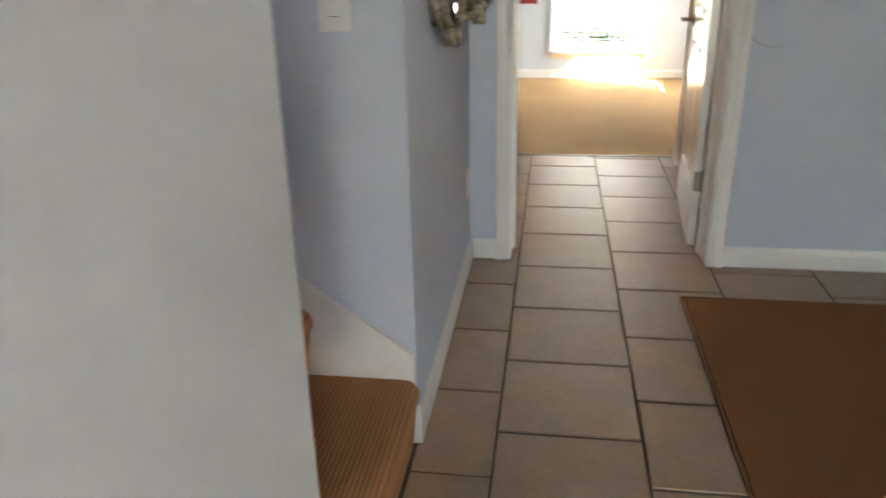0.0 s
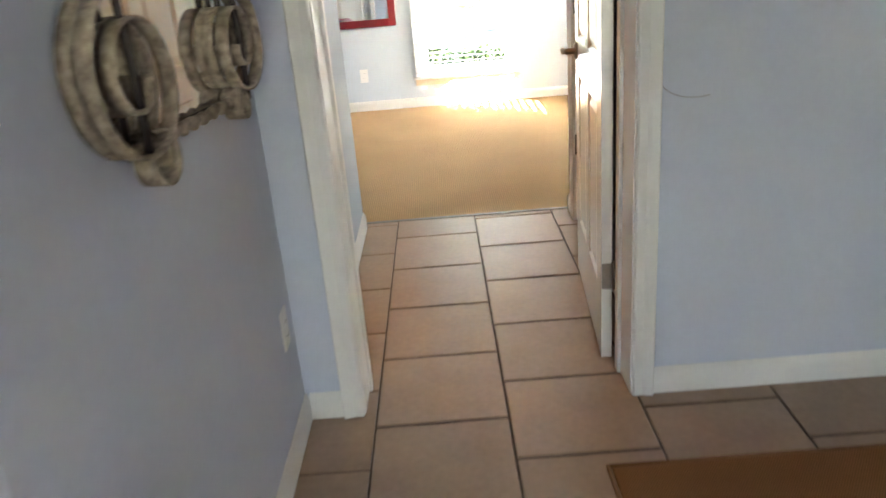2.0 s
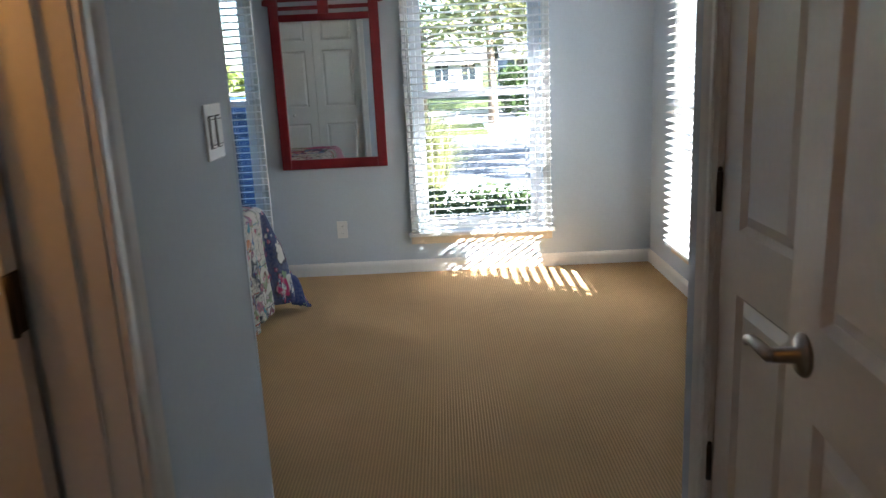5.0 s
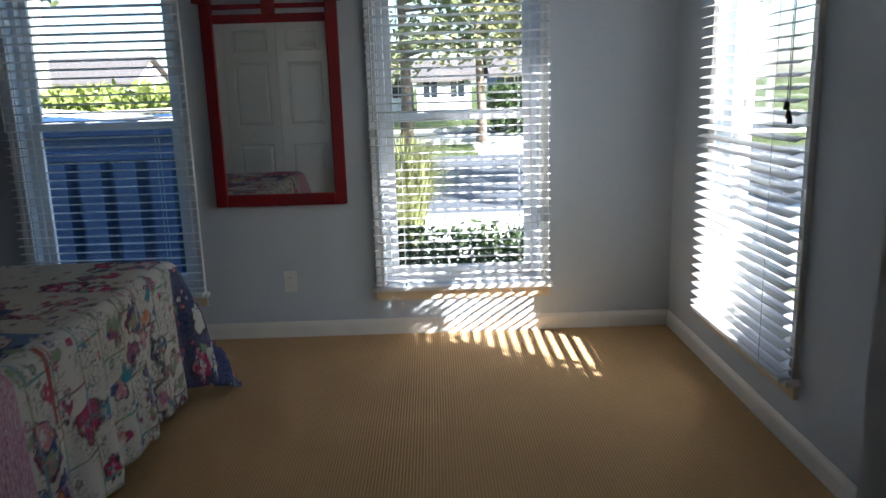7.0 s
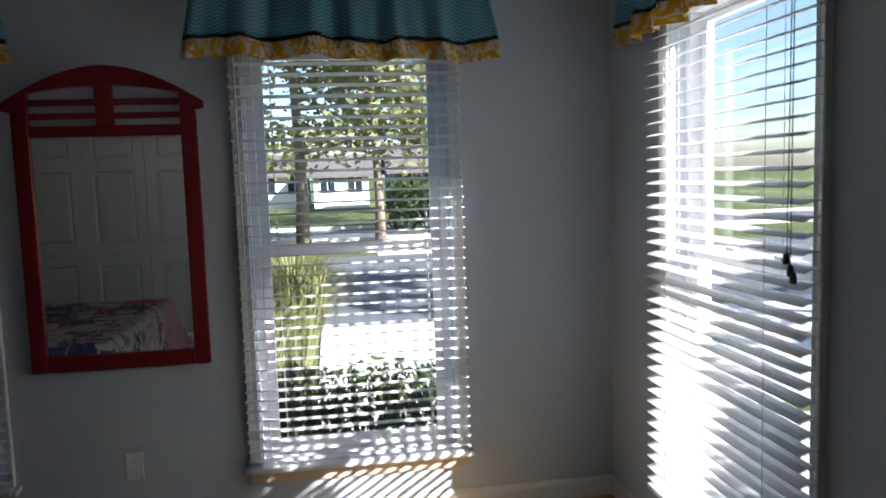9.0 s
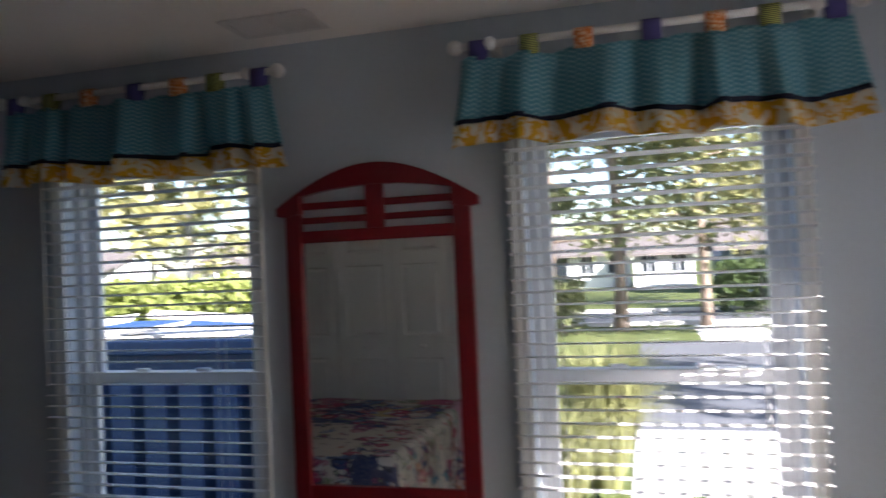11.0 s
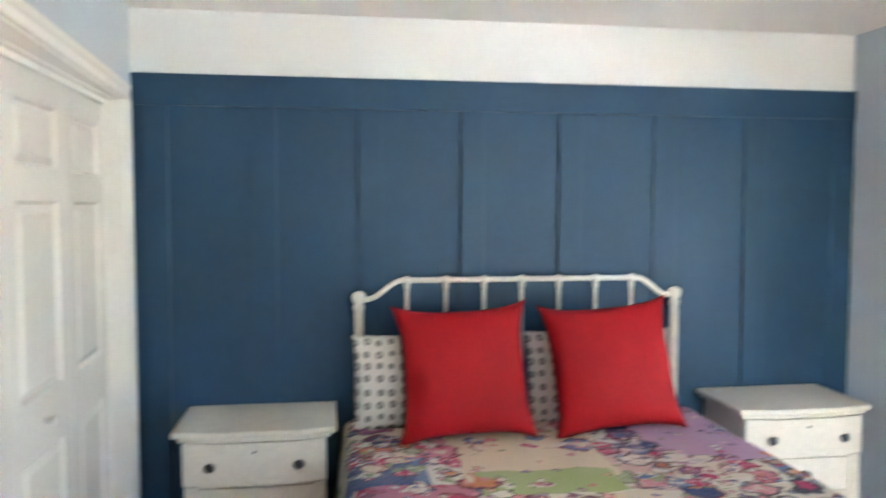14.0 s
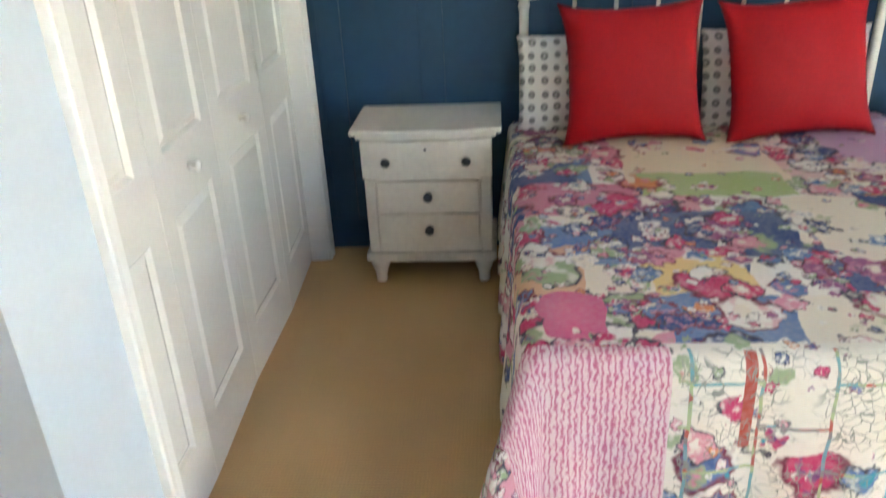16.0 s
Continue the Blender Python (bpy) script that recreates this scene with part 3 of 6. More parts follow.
def blind(label, m, tilt, wand_side=-1, tassels=False):
    ob = empty("window_blind", label, "window blind", "horizontal blinds", m)
    y, z0, z1, pitch = -0.049, 0.285, 2.06, 0.0435
    boxes("headrail", SLAT, ob, (-BW / 2, y - 0.028, z1 + 0.005, BW / 2, y + 0.028, z1 + 0.05), bev=0.003)
    boxes("bottom_rail", SLAT, ob, (-BW / 2, y - 0.025, z0 - 0.018, BW / 2, y + 0.025, z0), bev=0.004)
    k = 0
    z = z0 + 0.028
    rnd = random.Random(5)
    while z < z1:
        shared("slat", SLAT_ME, ob, pose(rnd.uniform(-0.0015, 0.0015), y, z, tilt + rnd.uniform(-1.5, 1.5), rnd.uniform(-0.08, 0.08), 0))
        z += pitch
        k += 1
    for x in (-0.31, 0.31):
        bm = bmesh.new()
        ring_tube(bm, [(x, y - 0.0275, z0 - 0.01), (x, y - 0.0275, z1 + 0.01)], 0.0011, 5)
        ring_tube(bm, [(x, y + 0.0275, z0 - 0.01), (x, y + 0.0275, z1 + 0.01)], 0.0011, 5)
        part("ladder_cord", bm, CORD, ob)
    bm = bmesh.new()
    wx = wand_side * (BW / 2 - 0.03)
    if tassels:
        ring_tube(bm, [(wx - 0.01, y - 0.036, z1), (wx - 0.012, y - 0.04, 1.27)], 0.0016, 5)
        ring_tube(bm, [(wx, y - 0.036, z1), (wx + 0.006, y - 0.042, 1.24)], 0.0016, 5)
        part("lift_cord", bm, TASSEL, ob, "dark lift cord")
        for dx, dz in ((-0.012, 1.272), (0.006, 1.242), (0.018, 1.225)):
            bm = bmesh.new()
            lathe(bm, [(0.002, 0), (0.007, -0.005), (0.0095, -0.024), (0.008, -0.031), (0.0, -0.031)], Matrix.Translation((wx + dx, y - 0.042, dz)), 12)
            part("tassel", bm, TASSEL, ob, "dark wooden cord tassel")
    else:
        lathe(bm, [(0.0042, 0), (0.0042, 0.86), (0.002, 0.88)], Matrix.Translation((wx, y - 0.040, 1.185)), 8)
        part("tilt_wand", bm, SLAT, ob, "white tilt wand")
    return ob


blind("white slatted blind, open, over the window beside the blue wall", pose(W1X, N, 0), -8)
blind("white slatted blind, open, over the street window", pose(W2X, N, 0), -8)
blind("white slatted blind glaring in the low sun, dark cord tassels", pose(E_, W3Y, 0, 0, 0, -90), 12, 1, True)


# ---- valances ----
def sheet(fn, nu, nv, thick, uvf):
    """A cloth of real thickness from fn(u, v) -> point, with a UV map in metres."""
    bm = bmesh.new()
    uvl = bm.loops.layers.uv.new("cloth")
    grid = [[Vector(fn(i / nu, j / nv)) for j in range(nv + 1)] for i in range(nu + 1)]

    def nrm(i, j):
        a = grid[min(i + 1, nu)][j] - grid[max(i - 1, 0)][j]
        b = grid[i][min(j + 1, nv)] - grid[i][max(j - 1, 0)]
        c = a.cross(b)
        return c.normalized() if c.length > 1e-9 else Vector((0, 0, 1))

    lay = []
    for s in (0.5, -0.5):
        lay.append([[bm.verts.new(grid[i][j] + nrm(i, j) * thick * s) for j in range(nv + 1)] for i in range(nu + 1)])

    def face(vs, uvs):
        f = bm.faces.new(vs)
        f.smooth = True
        for lp, u in zip(f.loops, uvs):
            lp[uvl].uv = u

    for i in range(nu):
        for j in range(nv):
            ij = ((i, j), (i + 1, j), (i + 1, j + 1), (i, j + 1))
            uvs = [uvf(a / nu, b / nv) for a, b in ij]
            face([lay[0][a][b] for a, b in ij], uvs)
            face([lay[1][a][b] for a, b in ij][::-1], uvs[::-1])
    rim = [(i, 0) for i in range(nu)] + [(nu, j) for j in range(nv)] + [(i, nv) for i in range(nu, 0, -1)] + [(0, j) for j in range(nv, 0, -1)]
    for k, (a, b) in enumerate(rim):
        c, d = rim[(k + 1) % len(rim)]
        face([lay[0][a][b], lay[1][a][b], lay[1][c][d], lay[0][c][d]], [uvf(a / nu, b / nv)] * 2 + [uvf(c / nu, d / nv)] * 2)
    return bm


def valance(label, m, seed):
    ob = empty("valance", label, "valance", "tab-top valances", m)
    rnd = random.Random(seed)
    ph = [rnd.uniform(0, 6.28) for _ in range(6)]
    rod_z, rod_y, hw = 2.315, -0.108, 0.60

    def fold(u):
        a = u + 0.03 * math.sin(9 * u + ph[2])
        return 0.95 * math.sin(6.3 * math.tau * a + ph[0]) * (0.75 + 0.25 * math.sin(5 * u + ph[1])) + 0.40 * math.sin(11 * math.tau * a + ph[1]) + 0.3 * math.sin(3 * math.tau * u + ph[2])

    def bottom(u):
        return 1.972 + 0.010 * math.sin(5 * u + ph[3]) + 0.007 * math.sin(21 * u + ph[4])

    def pt(u, v, lo, hi, extra=0.0, out=0.0):
        """v runs from the top (0) to the bottom (1)."""
        z = hi + (lo - hi) * v
        drop = (2.272 - z) / 0.29
        x = (u - 0.5) * 2 * (hw - 0.012 + 0.045 * drop) + 0.004 * math.sin(23 * u + 3 * v)
        y = rod_y - 0.004 - out - (0.016 + 0.032 * drop) * (fold(u) * 0.9 + 0.15) - extra
        return (x, y, z + 0.006 * math.sin(14 * math.tau * u / 2) * (1 - v) * (1 if hi > 2.2 else 0))

    def band(name, mt, z_hi, z_lo, nv, extra=0.0, lab="", ruf=0.0):
        f = lambda u, v: pt(u, v, z_lo(u), z_hi(u), extra + ruf * math.sin(40 * u + ph[5]) * v)
        return part(name, sheet(f, 110, nv, 0.003, lambda u, v: (u * 1.45, (z_hi(u) + (z_lo(u) - z_hi(u)) * v))), mt, ob, lab, fix=False)

    top = lambda u: 2.27
    pipe = lambda u: bottom(u) + 0.082
    band("skirt", TEAL, top, pipe, 10, 0.0, "teal cloth printed with pale waves")
    band("piping", PIPING, lambda u: pipe(u) + 0.007, lambda u: pipe(u) - 0.010, 2, 0.004, "navy piping")
    band("ruffle", YELLOW, lambda u: pipe(u) - 0.008, bottom, 5, 0.003, "yellow ruffle printed with cream flowers", 0.004)
    bm = bmesh.new()
    ring_tube(bm, [(-hw, rod_y, rod_z), (hw, rod_y, rod_z)], 0.0125, 14)
    part("rod", bm, RODW, ob, "white curtain rod")
    for s in (-1, 1):
        bm = bmesh.new()
        ball(bm, (s * (hw + 0.016), rod_y, rod_z), 0.026)
        ring_tube(bm, [(s * (hw - 0.006), rod_y, rod_z), (s * (hw - 0.001), rod_y, rod_z)], 0.019, 14)
        part("finial", bm, RODW, ob)
        bm = bmesh.new()
        bx = s * (hw - 0.105)
        ball(bm, (bx, rod_y - 0.006, rod_z + 0.001), 0.022)
        ring_tube(bm, [(bx, rod_y, rod_z - 0.005), (bx, -0.001, rod_z - 0.012)], 0.009, 10)
        box(bm, bx - 0.02, -0.006, rod_z - 0.05, bx + 0.02, -0.0005, rod_z + 0.03)
        part("bracket", bm, RODW, ob)
    xs = (-0.535, -0.365, -0.19, 0.02, 0.21, 0.365, 0.545)
    for x, mt in zip(xs, (TAB_P, TAB_G, TAB_O, TAB_P, TAB_O, TAB_G, TAB_P)):
        w = 0.03
        loop = []
        for k in range(11):
            a = math.pi * k / 10
            loop.append((rod_y - 0.0165 * math.cos(a), rod_z + 0.0165 * math.sin(a)))
        loop = [(rod_y - 0.017, 2.262)] + loop + [(rod_y + 0.006, 2.262)]
        bm = sheet(lambda u, v: (x + (u - 0.5) * 2 * w, *loop[min(len(loop) - 1, int(round(v * (len(loop) - 1))))]), 2, len(loop) - 1, 0.003, lambda u, v: (u, v))
        part("tab", bm, mt, ob, fix=False)
    return ob


valance("teal and yellow tab valance on a white rod", pose(W1X, N, 0), 1)
valance("teal and yellow tab valance over the street window", pose(W2X, N, 0), 2)
valance("teal and yellow tab valance over the sunny window", pose(E_, W3Y, 0, 0, 0, -90), 3)


# ---- red mirror ----
def red_mirror():
    ob = empty("wall_mirror", "red painted wooden wall mirror with an arched slatted top", "mirror", m=pose(-0.5345, N - 0.001, 0))
    y0, y1 = -0.032, 0.0
    hw, st = 0.3495, 0.062
    boxes("stile", RED, ob, (-hw, y0, 0.748, -hw + st, y1, 1.80), bev=0.005)
    boxes("stile", RED, ob, (hw - st, y0, 0.748, hw, y1, 1.80), bev=0.005)
    boxes("bottom_rail", RED, ob, (-hw + st, y0 + 0.002, 0.748, hw - st, y1, 0.812), bev=0.004)
    boxes("top_rail", RED, ob, (-hw + st, y0 + 0.002, 1.692, hw - st, y1, 1.736), bev=0.004)
    boxes("centre_stile", RED, ob, (-0.034, y0 + 0.003, 1.736, 0.034, y1 - 0.006, 1.90), bev=0.003)
    for s in (-1, 1):
        for za, zb in ((1.762, 1.786), (1.814, 1.840)):
            a, b = sorted((s * 0.034, s * (hw - st)))
            boxes("slat", RED, ob, (a, y0 + 0.008, za, b, y1 - 0.008, zb), bev=0.003)
    # arch
    n = 28
    top = [(x, 1.822 + 0.147 * math.cos(math.pi / 2 * abs(x) / 0.385) ** 0.95) for x in [(-0.382 + 0.764 * k / n) for k in range(n + 1)]]
    bot = [(x, 1.862 + 0.030 * (1 - (x / 0.29) ** 2)) for x in [(0.287 - 0.574 * k / 14) for k in range(15)]]
    out = [(-0.382, 1.796)] + top + [(0.382, 1.796), (0.3495, 1.790), (hw - st, 1.80)] + bot + [(-hw + st, 1.80), (-0.3495, 1.790)]
    bm = bmesh.new()
    extrude_outline(bm, out, Matrix(((1, 0, 0, 0), (0, 0, 1, y0 - 0.004), (0, 1, 0, 0), (0, 0, 0, 1))), 0.036)
    bmesh.ops.triangulate(bm, faces=[f for f in bm.faces if len(f.verts) > 4])
    part("arch", bm, RED, ob, "arched red crown")
    boxes("glass", MIRROR, ob, (-hw + st - 0.004, -0.016, 0.808, hw - st + 0.004, -0.008, 1.696))
    boxes("backboard", DARKMETAL, ob, (-hw + st - 0.004, -0.0075, 0.80, hw - st + 0.004, -0.001, 1.70))


red_mirror()


# ---- blue panelling ----
pan = empty("wall_panelling", "deep blue board-and-batten panelling on the bed wall", "panelling", kind="structure")
boxes("backing_panel", NAVY, pan, (W_, 5.562, 0.09, W_ + 0.006, N, 2.165))
boxes("top_board", NAVY, pan, (W_ + 0.0062, 5.565, 2.03, W_ + 0.024, N, 2.165), bev=0.002)
boxes("base_board", NAVY, pan, (W_ + 0.0062, 5.565, 0.0, W_ + 0.024, N, 0.16), bev=0.002)
bm = bmesh.new()
box(bm, 0.0062, 0, 0.1605, 0.023, 0.108, 2.0295)
bevel(bm, 0.002, 1)
batten_me = bpy.data.meshes.new("batten")
bm.to_mesh(batten_me)
bm.free()
batten_me.materials.append(NAVY)
for k in range(-1, 7):
    shared("batten", batten_me, pan, pose(W_, 6.06 + 0.464 * k + (0.005 if k < 0 else -0.002), 0))


# ---- doors ----
def door_leaf(bm, w, h, t, cols, rows, stile=0.10, m=None):
    """A moulded leaf: local x across, y through (0 to t), panels on both faces."""
    xs = []
    mull = 0.085
    cw = (w - 2 * stile - mull * (cols - 1)) / cols
    for c in range(cols):
        xs.append((stile + c * (cw + mull), stile + c * (cw + mull) + cw))
    d = 0.012
    box(bm, 0.002, d, 0.002, w - 0.002, t - d, h - 0.002, m)
    solid = [(0, stile), (w - stile, w)]
    for a, b in solid:
        box(bm, a, 0, 0, b, t, h, m)
    edges = [0] + [v for r in rows for v in r] + [h]
    for a, b in zip(edges[::2], edges[1::2]):
        box(bm, stile, 0, a, w - stile, t, b, m)
    for c in range(cols - 1):
        for za, zb in rows:
            box(bm, xs[c][1], 0, za, xs[c + 1][0], t, zb, m)
    for xa, xb in xs:
        for za, zb in rows:
            for yf, s in ((0.0, 1), (t, -1)):
                g1, g2 = 0.014, 0.038
                v0 = [Vector((x, yf + s * d, z)) for x, z in ((xa + g1, za + g1), (xb - g1, za + g1), (xb - g1, zb - g1), (xa + g1, zb - g1))]
                v1 = [Vector((x, yf + s * 0.002, z)) for x, z in ((xa + g2, za + g2), (xb - g2, za + g2), (xb - g2, zb - g2), (xa + g2, zb - g2))]
                q = [bm.verts.new(m @ v if m else v) for v in v0 + v1]
                for k in range(4):
                    bm.faces.new((q[k], q[(k + 1) % 4], q[4 + (k + 1) % 4], q[4 + k]))
                bm.faces.new(q[4:])
                # sloped sticking round the panel
                o = [Vector((x, yf, z)) for x, z in ((xa, za), (xb, za), (xb, zb), (xa, zb))]
                i_ = [Vector((x, yf + s * d, z)) for x, z in ((xa + 0.012, za + 0.012), (xb - 0.012, za + 0.012), (xb - 0.012, zb - 0.012), (xa + 0.012, zb - 0.012))]
                q = [bm.verts.new(m @ v if m else v) for v in o + i_]
                for k in range(4):
                    bm.faces.new((q[k], q[(k + 1) % 4], q[4 + (k + 1) % 4], q[4 + k]))


SIX = [(0.24, 0.84), (0.98, 1.58), (1.69, 1.90)]


def lever(parent, x, z, yf, s, toward=-1):
    """Lever handle on the face y = yf of a leaf; s: outward sign."""
    bm = bmesh.new()
    rot = Matrix.Translation((x, yf, z)) @ Matrix.Rotation(radians(-90 * s), 4, "X")
    lathe(bm, [(0.0, 0.0), (0.032, 0.0), (0.033, 0.004), (0.027, 0.010), (0.012, 0.012), (0.011, 0.045), (0.0, 0.046)], rot, 20)
    y = yf + s * 0.048
    pts = [(x, y - s * 0.006, z), (x, y, z), (x + toward * 0.03, y + s * 0.004, z + 0.002), (x + toward * 0.07, y + s * 0.003, z - 0.002), (x + toward * 0.10, y, z - 0.012), (x + toward * 0.108, y, z - 0.022)]
    ring_tube(bm, pts, 0.009, 10, radii=[0.010, 0.011, 0.010, 0.009, 0.008, 0.005])
    part("handle", bm, STEEL, parent, "aged nickel lever handle")


def hinge(parent, x, y, z, m=None):
    bm = bmesh.new()
    ring_tube(bm, [(x, y, z - 0.045), (x, y, z + 0.045)], 0.006, 10)
    ball(bm, (x, y, z + 0.048), 0.006, 8)
    box(bm, x - 0.001, y + 0.003, z - 0.045, x + 0.002, y + 0.034, z + 0.045)
    part("hinge", bm, DARKMETAL, parent, "dark bronze hinge")


door = empty("bedroom_door", "white six-panel door standing open against the passage wall", "door", m=pose(0.664, DOOR_Y1 + 0.008, 0.012, 0, 0, 85.1))
bm = bmesh.new()
door_leaf(bm, 0.80, 2.0, 0.035, 2, SIX, 0.11)
part("leaf", bm, DOORP, door)
lever(door, 0.735, 0.925, 0.035, 1, 1)
lever(door, 0.735, 0.925, 0.0, -1, 1)
boxes("latch_plate", STEEL, door, (0.7995, 0.005, 0.89, 0.8015, 0.03, 0.96))
for z in (0.30, 1.78):
    bm = bmesh.new()
    box(bm, -0.003, 0.002, z - 0.045, -0.0005, 0.033, z + 0.045)
    ring_tube(bm, [(-0.005, -0.004, z - 0.045), (-0.005, -0.004, z + 0.045)], 0.006, 10)
    ball(bm, (-0.005, -0.004, z + 0.05), 0.006, 8)
    part("hinge", bm, STEEL, door, "aged nickel hinge")

bdoor = empty("bathroom_door", "white door standing open into the warmly lit bathroom", "door", m=pose(VL - 0.128, BY1 - 0.006, 0.012, 0, 0, 180))
bm = bmesh.new()
door_leaf(bm, 0.685, 2.0, 0.035, 2, SIX, 0.10)
part("leaf", bm, DOORP, bdoor)
for z in (0.30, 1.05, 1.80):
    bm = bmesh.new()
    ring_tube(bm, [(-0.006, 0.040, z - 0.045), (-0.006, 0.040, z + 0.045)], 0.006, 10)
    box(bm, -0.003, 0.003, z - 0.045, -0.0005, 0.034, z + 0.045)
    part("hinge", bm, DARKMETAL, bdoor, "dark bronze hinge")

sdoor = empty("side_door", "white six-panel door, shut, behind the open bedroom door", "door", m=pose(VR + 0.012, RY0 + 0.004, 0.012, 0, 0, 90))
bm = bmesh.new()
door_leaf(bm, RY1 - RY0 - 0.008, 2.0, 0.035, 2, SIX, 0.10, Matrix.Translation((0, -0.035, 0)))
part("leaf", bm, DOORP, sdoor)
for z in (0.38, 1.05, 1.80):
    bm = bmesh.new()
    ring_tube(bm, [(RY1 - RY0 - 0.006, 0.008, z - 0.045), (RY1 - RY0 - 0.006, 0.008, z + 0.045)], 0.0065, 10)
    ball(bm, (RY1 - RY0 - 0.006, 0.008, z + 0.05), 0.006, 8)
    part("hinge", bm, DARKMETAL, sdoor, "dark bronze hinge")

# bifold closet doors: two pairs, each leaf turned a little about its pair's fold
LW = (C1 - C0 - 0.02) / 4
CM = pose(W_ + C0, 5.467, 0, 0, 0, 1.26)   # line of the closed leaves
for k in range(4):
    d = empty("bifold_door", "white panelled bifold closet leaf with a small round knob" if k in (1, 2) else "white panelled bifold closet leaf hung at the jamb", "closet door", "bifold closet doors",
              CM @ pose(0.006 + (LW + 0.003) * k, 0, 0.015) @ pose(LW / 2, 0.015, 0, 0, 0, 1.6 if k % 2 == 0 else -1.6) @ pose(-LW / 2, -0.015, 0))
    bm = bmesh.new()
    door_leaf(bm, LW, 1.99, 0.03, 1, [(0.19, 0.82), (1.0, 1.60), (1.70, 1.90)], 0.085)
    part("leaf", bm, DOORP, d)
    if k in (1, 2):
        bm = bmesh.new()
        lathe(bm, [(0.0, 0.0), (0.013, 0.0), (0.008, 0.006), (0.008, 0.014), (0.016, 0.022), (0.017, 0.028), (0.012, 0.034), (0.0, 0.036)],
              Matrix.Translation((LW * 0.5, 0.03, 0.915)) @ Matrix.Rotation(radians(-90), 4, "X"), 18)
        part("knob", bm, DOORP, d, "white round knob")
struct(boxes("closet_track", TRIM, None, (0, -0.012, TOP - 0.022, C1 - C0 - 0.012, 0.04, TOP + 0.03), (0, 0.0405, TOP - 0.004, C1 - C0 - 0.012, 0.07, TOP - 0.0005), m=CM), "white track board above the bifold doors", "track")

# ---- bed ----
IRON = mat("cream_painted_iron", (0.72, 0.68, 0.60), 0.42, vary=0.08, scale=8, bump=0.15, bump_scale=90)
SHEETM = mat("mattress_white", (0.75, 0.74, 0.72), 0.9, vary=0.05)
REDCLOTH = mat("red_satin_cushion", (0.34, 0.006, 0.012), 0.6, vary=0.10, scale=4, fine=90, bump=0.3, bump_scale=700, dist=0.0006, spec=0.2)
NSTAND = mat("cream_distressed_paint", (0.70, 0.66, 0.59), 0.5, vary=0.10, scale=6, fine=45, bump=0.12, bump_scale=60)
KNOB = mat("dark_pewter_knob", (0.045, 0.05, 0.065), 0.4, 0.6, vary=0.2)


